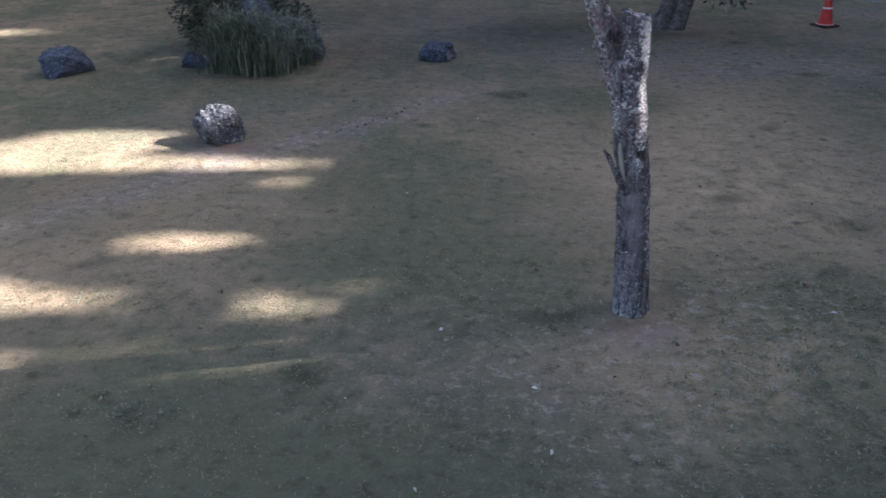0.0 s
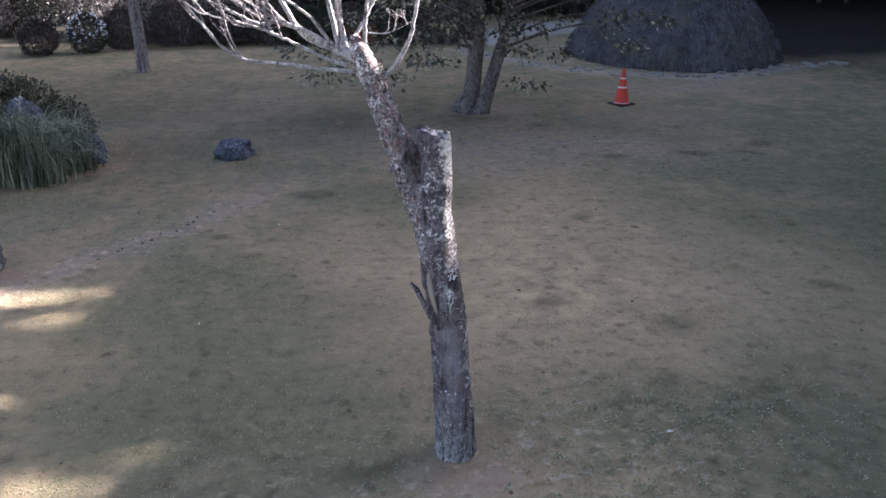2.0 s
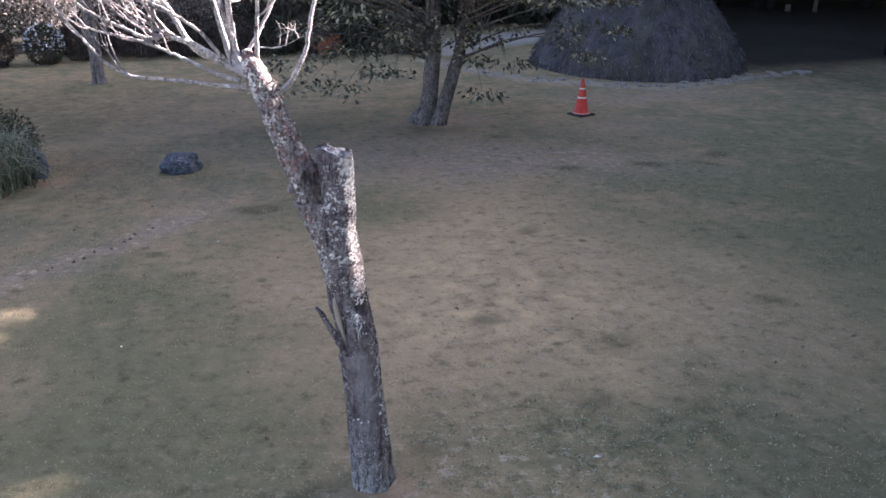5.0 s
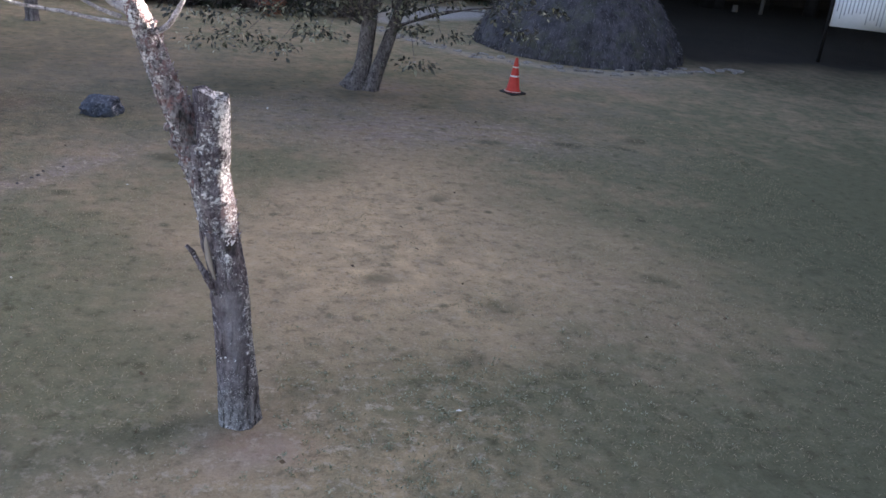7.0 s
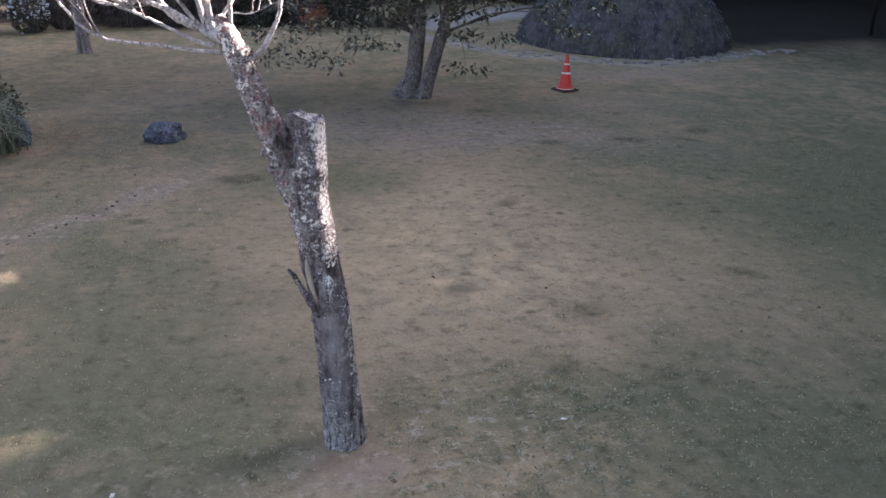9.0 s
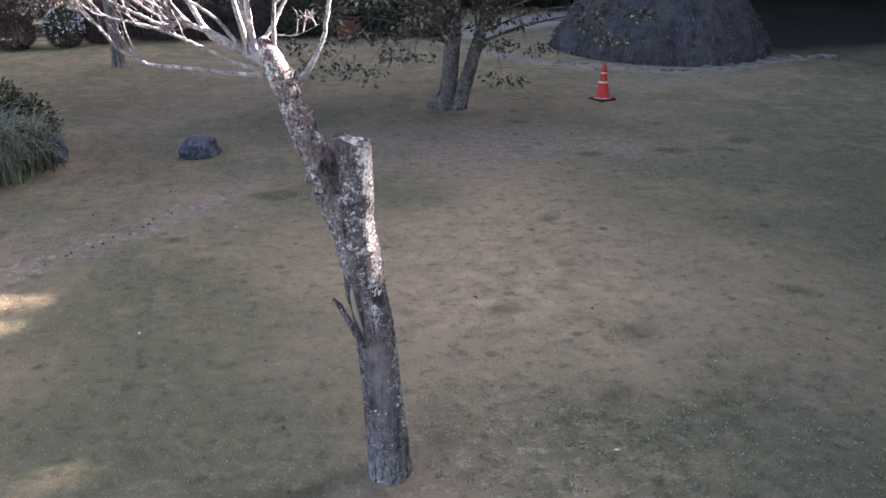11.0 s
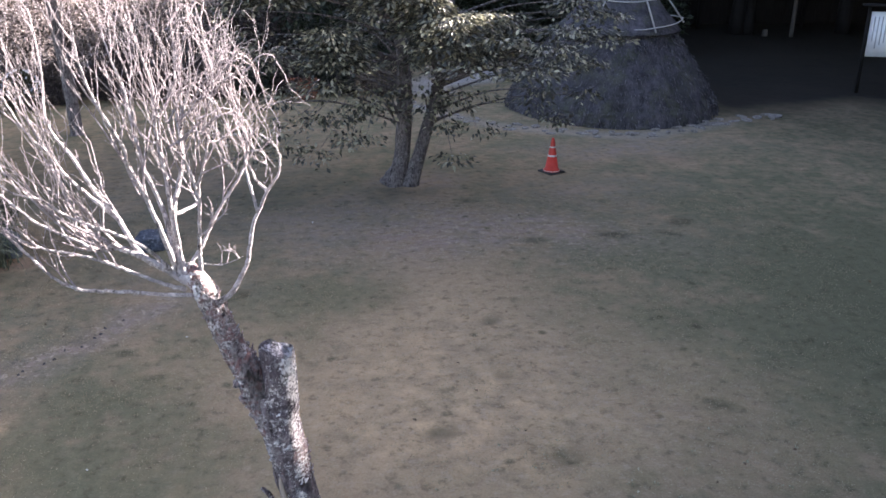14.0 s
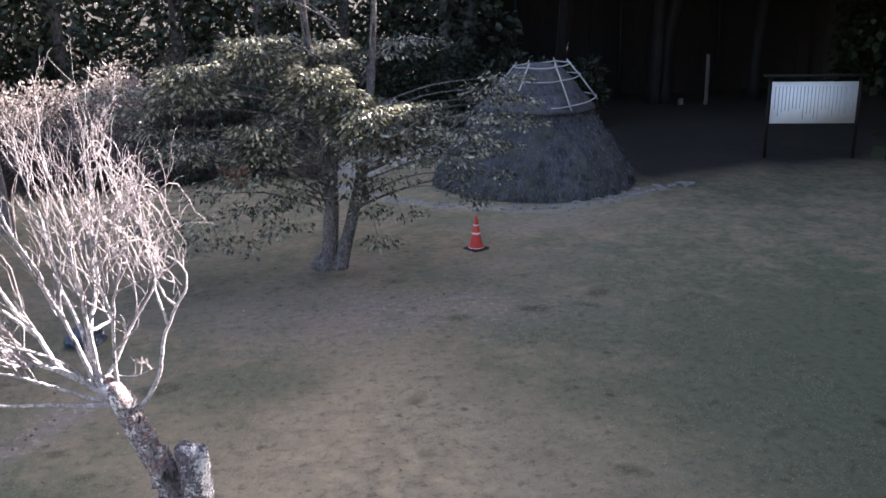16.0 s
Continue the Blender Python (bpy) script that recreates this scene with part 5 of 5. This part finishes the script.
            tube(bm, np.array([(*at(r * (1 - 0.03 * math.sin(math.pi * f)), z - 0.02 * math.sin(math.pi * f), a + turn * f), 0.016) for f in np.linspace(0, 1, 7)]), 8)
            part("crosspiece", bm, POLE, h)


hut()


def kerb():
    """Flat stones laid in a ragged arc before the hut."""
    rng = np.random.default_rng(14)
    line = smooth_path([(x, y, 0, 0) for x, y in KERB], 8)
    row = thing("stone_edging", line[0][:3], "ragged edging of flat pale stones around the hut", "stone edging", kind="structure")
    o = np.array(line[0][:3])
    d = np.concatenate([[0], np.cumsum(np.linalg.norm(np.diff(line[:, :2], axis=0), axis=1))])
    for lane, gap in ((0.0, 0.42), (0.26, 0.6), (-0.22, 1.1)):
        s = 0.1
        while s < d[-1]:
            x, y = np.interp(s, d, line[:, 0]), np.interp(s, d, line[:, 1])
            x2, y2 = np.interp(s + 0.1, d, line[:, 0]), np.interp(s + 0.1, d, line[:, 1])
            t = math.atan2(y2 - y, x2 - x)
            x, y = x + math.sin(t) * lane * -1 + rng.normal(0, 0.05), y + math.cos(t) * lane + rng.normal(0, 0.05)
            bm = bmesh.new()
            m = 8
            rx, ry, h = rng.uniform(0.06, 0.2), rng.uniform(0.05, 0.12), rng.uniform(0.015, 0.05)
            if x > 11.2 and lane == 0.0:
                rx, ry = rx * 1.6 + 0.06, ry * 1.7
            k = rng.uniform(0.8, 1.2, m)
            ring = lambda f, z: [bm.verts.new((f * k[i] * rx * math.cos(2 * math.pi * i / m), f * k[i] * ry * math.sin(2 * math.pi * i / m), z)) for i in range(m)]
            a, b, c = ring(1, -0.04), ring(1, h * 0.7), ring(0.82, h)
            for p, q in ((a, b), (b, c)):
                for i in range(m):
                    bm.faces.new((p[i], p[(i + 1) % m], q[(i + 1) % m], q[i]))
            bm.faces.new(c)
            ob = part("stone", bm, STONE, row, smooth=False)
            ob.location = (x - o[0], y - o[1], 0)
            ob.rotation_euler = (0, 0, t + rng.normal(0, 0.7))
            s += gap * rng.uniform(0.8, 1.35)


kerb()


# ---- traffic cone ----
def traffic_cone():
    c = thing("traffic_cone", (6.4, 18.25, 0), "red plastic traffic cone with white bands on black base", "traffic cone")
    bm = bmesh.new()
    box(bm, (-0.2, -0.2, 0.0), (0.2, 0.2, 0.035), 0.012)
    part("base", bm, RUBBER, c, "black rubber base").rotation_euler = (0, 0, 0.5)
    prof = [(0.17, 0.03), (0.165, 0.06), (0.135, 0.075), (0.03, 0.68), (0.026, 0.705), (0.01, 0.71)]
    bm = bmesh.new()
    n = 36
    rings = [[bm.verts.new((r * math.cos(2 * math.pi * s / n), r * math.sin(2 * math.pi * s / n), z)) for s in range(n)] for r, z in prof]
    for a, b in zip(rings, rings[1:]):
        for s in range(n):
            bm.faces.new((a[s], a[(s + 1) % n], b[(s + 1) % n], b[s]))
    bm.faces.new(rings[-1])
    part("body", bm, CONE_RED, c)
    for z0, z1 in ((0.335, 0.368), (0.512, 0.54), (0.045, 0.058)):
        bm = bmesh.new()
        rr = lambda z: (0.135 - (z - 0.075) * 0.1736 if z > 0.08 else 0.167) + 0.003
        a, b = ([bm.verts.new((rr(z) * math.cos(2 * math.pi * s / n), rr(z) * math.sin(2 * math.pi * s / n), z)) for s in range(n)] for z in (z0, z1))
        for s in range(n):
            bm.faces.new((a[s], a[(s + 1) % n], b[(s + 1) % n], b[s]))
        part("white_band", bm, CONE_WHITE, c)


traffic_cone()


# ---- notice board, posts, dark building ----
def notice_board():
    rng = np.random.default_rng(9)
    o = Vector((18.8, 25.0, 0))
    b = thing("notice_board", o, "white notice board with faded writing on timber posts", "sign board")
    bm = bmesh.new()
    box(bm, (-1.27, -0.03, 1.07), (1.27, 0.03, 2.33), 0.006)
    part("panel", bm, BOARD, b, "white painted panel")
    for x in (-1.36, 1.28):
        bm = bmesh.new()
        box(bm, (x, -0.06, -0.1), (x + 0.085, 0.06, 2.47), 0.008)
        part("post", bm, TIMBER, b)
    bm = bmesh.new()
    box(bm, (-1.5, -0.2, 2.48), (1.5, 0.2, 2.54), 0.008)
    part("top_rail", bm, TIMBER, b)
    for k in range(22):
        x = -1.15 + k * 0.107
        bm = bmesh.new()
        box(bm, (x - 0.016, -0.0345, 1.2 + rng.uniform(0, 0.35)), (x + 0.016, -0.0335, 2.2))
        part("line_of_writing", bm, INK, b, smooth=False)
    return b


notice_board().rotation_euler = (0, 0, radians(-18))


def post(at, h, r, name="post"):
    bm = bmesh.new()
    tube(bm, smooth_path([(0, 0, -0.08, r), (0.01, 0, h * 0.5, r * 0.95), (0, 0.01, h, r * 0.9)], 4), 10, 0.08, 8)
    ob = part(name, bm, POST)
    ob.location = at
    tagged(ob, "weathered grey wooden post", "post", "wooden posts")


post((22.0, 37.3, 0), 2.2, 0.09)
post((20.95, 37.6, 0), 0.28, 0.13)


def dark_building():
    o = Vector((28, 42, 0))
    b = thing("timber_building", o, "long dark timber building in deep shade under trees", "building")
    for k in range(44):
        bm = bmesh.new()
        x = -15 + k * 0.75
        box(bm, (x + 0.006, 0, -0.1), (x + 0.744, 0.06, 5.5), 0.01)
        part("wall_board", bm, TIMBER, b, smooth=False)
    bm = bmesh.new()
    box(bm, (-15.5, -2.2, 5.6), (18.6, 6.0, 5.8), 0.02)
    part("roof", bm, TILE, b)
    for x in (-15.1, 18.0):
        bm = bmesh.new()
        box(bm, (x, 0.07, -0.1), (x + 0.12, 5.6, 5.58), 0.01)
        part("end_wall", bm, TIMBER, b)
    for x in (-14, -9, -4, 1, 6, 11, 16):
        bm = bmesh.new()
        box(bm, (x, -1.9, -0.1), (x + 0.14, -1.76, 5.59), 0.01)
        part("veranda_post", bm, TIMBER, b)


dark_building()


# ---- wood behind ----
def backwood():
    rng = np.random.default_rng(23)
    for k in range(52):
        row = k // 26
        x = -38 + (k % 26) * 3.4 + 1.7 * row + rng.uniform(-0.8, 0.8)
        y = (37 if x < 12 else 50) + 4.5 * row + rng.uniform(-2, 3)
        h = rng.uniform(9, 13) + 2.5 * row
        o = Vector((x, y, 0))
        t = thing("background_tree", o, "dense dark evergreen tree at the back of the garden", "tree", "background trees")
        bm = bmesh.new()
        tube(bm, smooth_path([(0, 0, -0.1, 0.3), (0.1, 0, 3, 0.22), (0, 0, h * 0.85, 0.06)], 4), 9, 0.1, 4)
        part("trunk", bm, BARK_GREY, t)
        n = 4200
        z = rng.uniform(0.5, h, n)
        r = np.interp(z, [0.5, h * 0.35, h], [1.9, 2.6, 0.3]) * np.sqrt(rng.uniform(0.15, 1, n))
        a = rng.uniform(0, 2 * math.pi, n)
        r *= 1 + 0.25 * np.sin(3 * a + z * 2.1 + k)
        p = np.stack([r * np.cos(a), r * np.sin(a), z], -1)
        w = np.stack([np.cos(a), np.sin(a), -0.3 + 0 * a], -1)
        part("crown", leaves("crown", p, w, 0.34, rng, 0.6), LEAF_DARK, t, smooth=False)


backwood()


# ---- turf, weeds, fallen leaves ----
def turf():
    rng = np.random.default_rng(31)
    n = 170000
    y = 2.2 + 14.5 * rng.uniform(0, 1, n) ** 1.3
    x = rng.uniform(-6, 9.5, n)
    keep = np.array([noise.noise((a * 1.7, b * 1.7, 7)) + 0.5 * noise.noise((a * 6, b * 6, 3)) for a, b in zip(x, y)]) > rng.normal(-0.05, 0.3, n)
    keep &= ((x - 1.53) ** 2 + (y - 6.2) ** 2) > 0.2
    x, y = x[keep], y[keep]
    p = np.stack([x, y, np.full(len(x), 0.0)], -1)
    w = rng.normal(0, 0.8, (len(x), 3))
    w[:, 2] = 0.7
    ob = part("turf", leaves("turf", p, w, 0.03, rng, 0.22), TURF, smooth=False)
    tagged(ob, "short dry straw-coloured grass", "grass", kind="stuff")


turf()


def weeds():
    rng = np.random.default_rng(33)
    p = []
    spots = [(3.3, 6.5, 1.5, 1.2, 420), (2.5, 5.2, 1.6, 1.2, 260), (5.0, 7.5, 1.8, 1.4, 50), (-2.0, 4.85, 0.35, 0.2, 60), (-2.6, 6.35, 0.5, 0.15, 26), (0.6, 5.8, 1.2, 0.9, 60), (3.1, 6.9, 0.7, 0.4, 50)]
    for cx, cy, sx, sy, n in spots:
        for _ in range(n):
            c = (cx + rng.normal(0, sx * 0.55), cy + rng.normal(0, sy * 0.55))
            if (c[0] - 1.53) ** 2 + (c[1] - 6.3) ** 2 < 0.12:
                continue
            m = int(rng.integers(5, 12))
            a = rng.uniform(0, 2 * math.pi, m)
            p.append(np.stack([c[0] + 0.012 * np.cos(a), c[1] + 0.012 * np.sin(a), np.full(m, 0.005), np.cos(a), np.sin(a), rng.uniform(0.25, 0.9, m)], -1))
    p = np.concatenate(p)
    ob = part("weeds", leaves("weeds", p[:, :3], p[:, 3:], 0.028, rng, 0.36), WEED, smooth=False)
    tagged(ob, "low grey-green weeds in the lawn", "weeds", kind="stuff")


weeds()


def litter():
    rng = np.random.default_rng(35)
    n = 260
    p = np.stack([rng.uniform(-6, 10, n), rng.uniform(2.5, 21, n), np.full(n, 0.025)], -1)
    w = rng.normal(0, 1, (n, 3))
    w[:, 2] = 0.1
    ob = part("leaf_litter", leaves("leaf_litter", p, w, 0.045, rng, 0.55), LITTER, smooth=False)
    tagged(ob, "scattered dead brown leaves on the lawn", "leaf litter", kind="stuff")
    for x, y in [(-0.59, 8.86), (-0.25, 8.22), (3.16, 6.63), (4.41, 7.36), (0.03, 6.05), (0.08, 5.91), (0.75, 5.35), (1.88, 5.24), (0.87, 4.61), (-0.54, 5.1), (0.05, 4.24), (1.6, 15.6), (0.01, 11.56), (-5.78, 12.51)]:
        me = leaves("fallen_leaf", np.array([(-0.02, 0, 0.0)]), np.array([(1, 0.2, 0.1)]), 0.042, rng, 0.55)
        ob = part("fallen_leaf", me, PETAL, smooth=False)
        ob.location = (x, y, 0.028)
        tagged(ob, "bleached white fallen leaf on the lawn", "fallen leaf", "white fallen leaves")


litter()
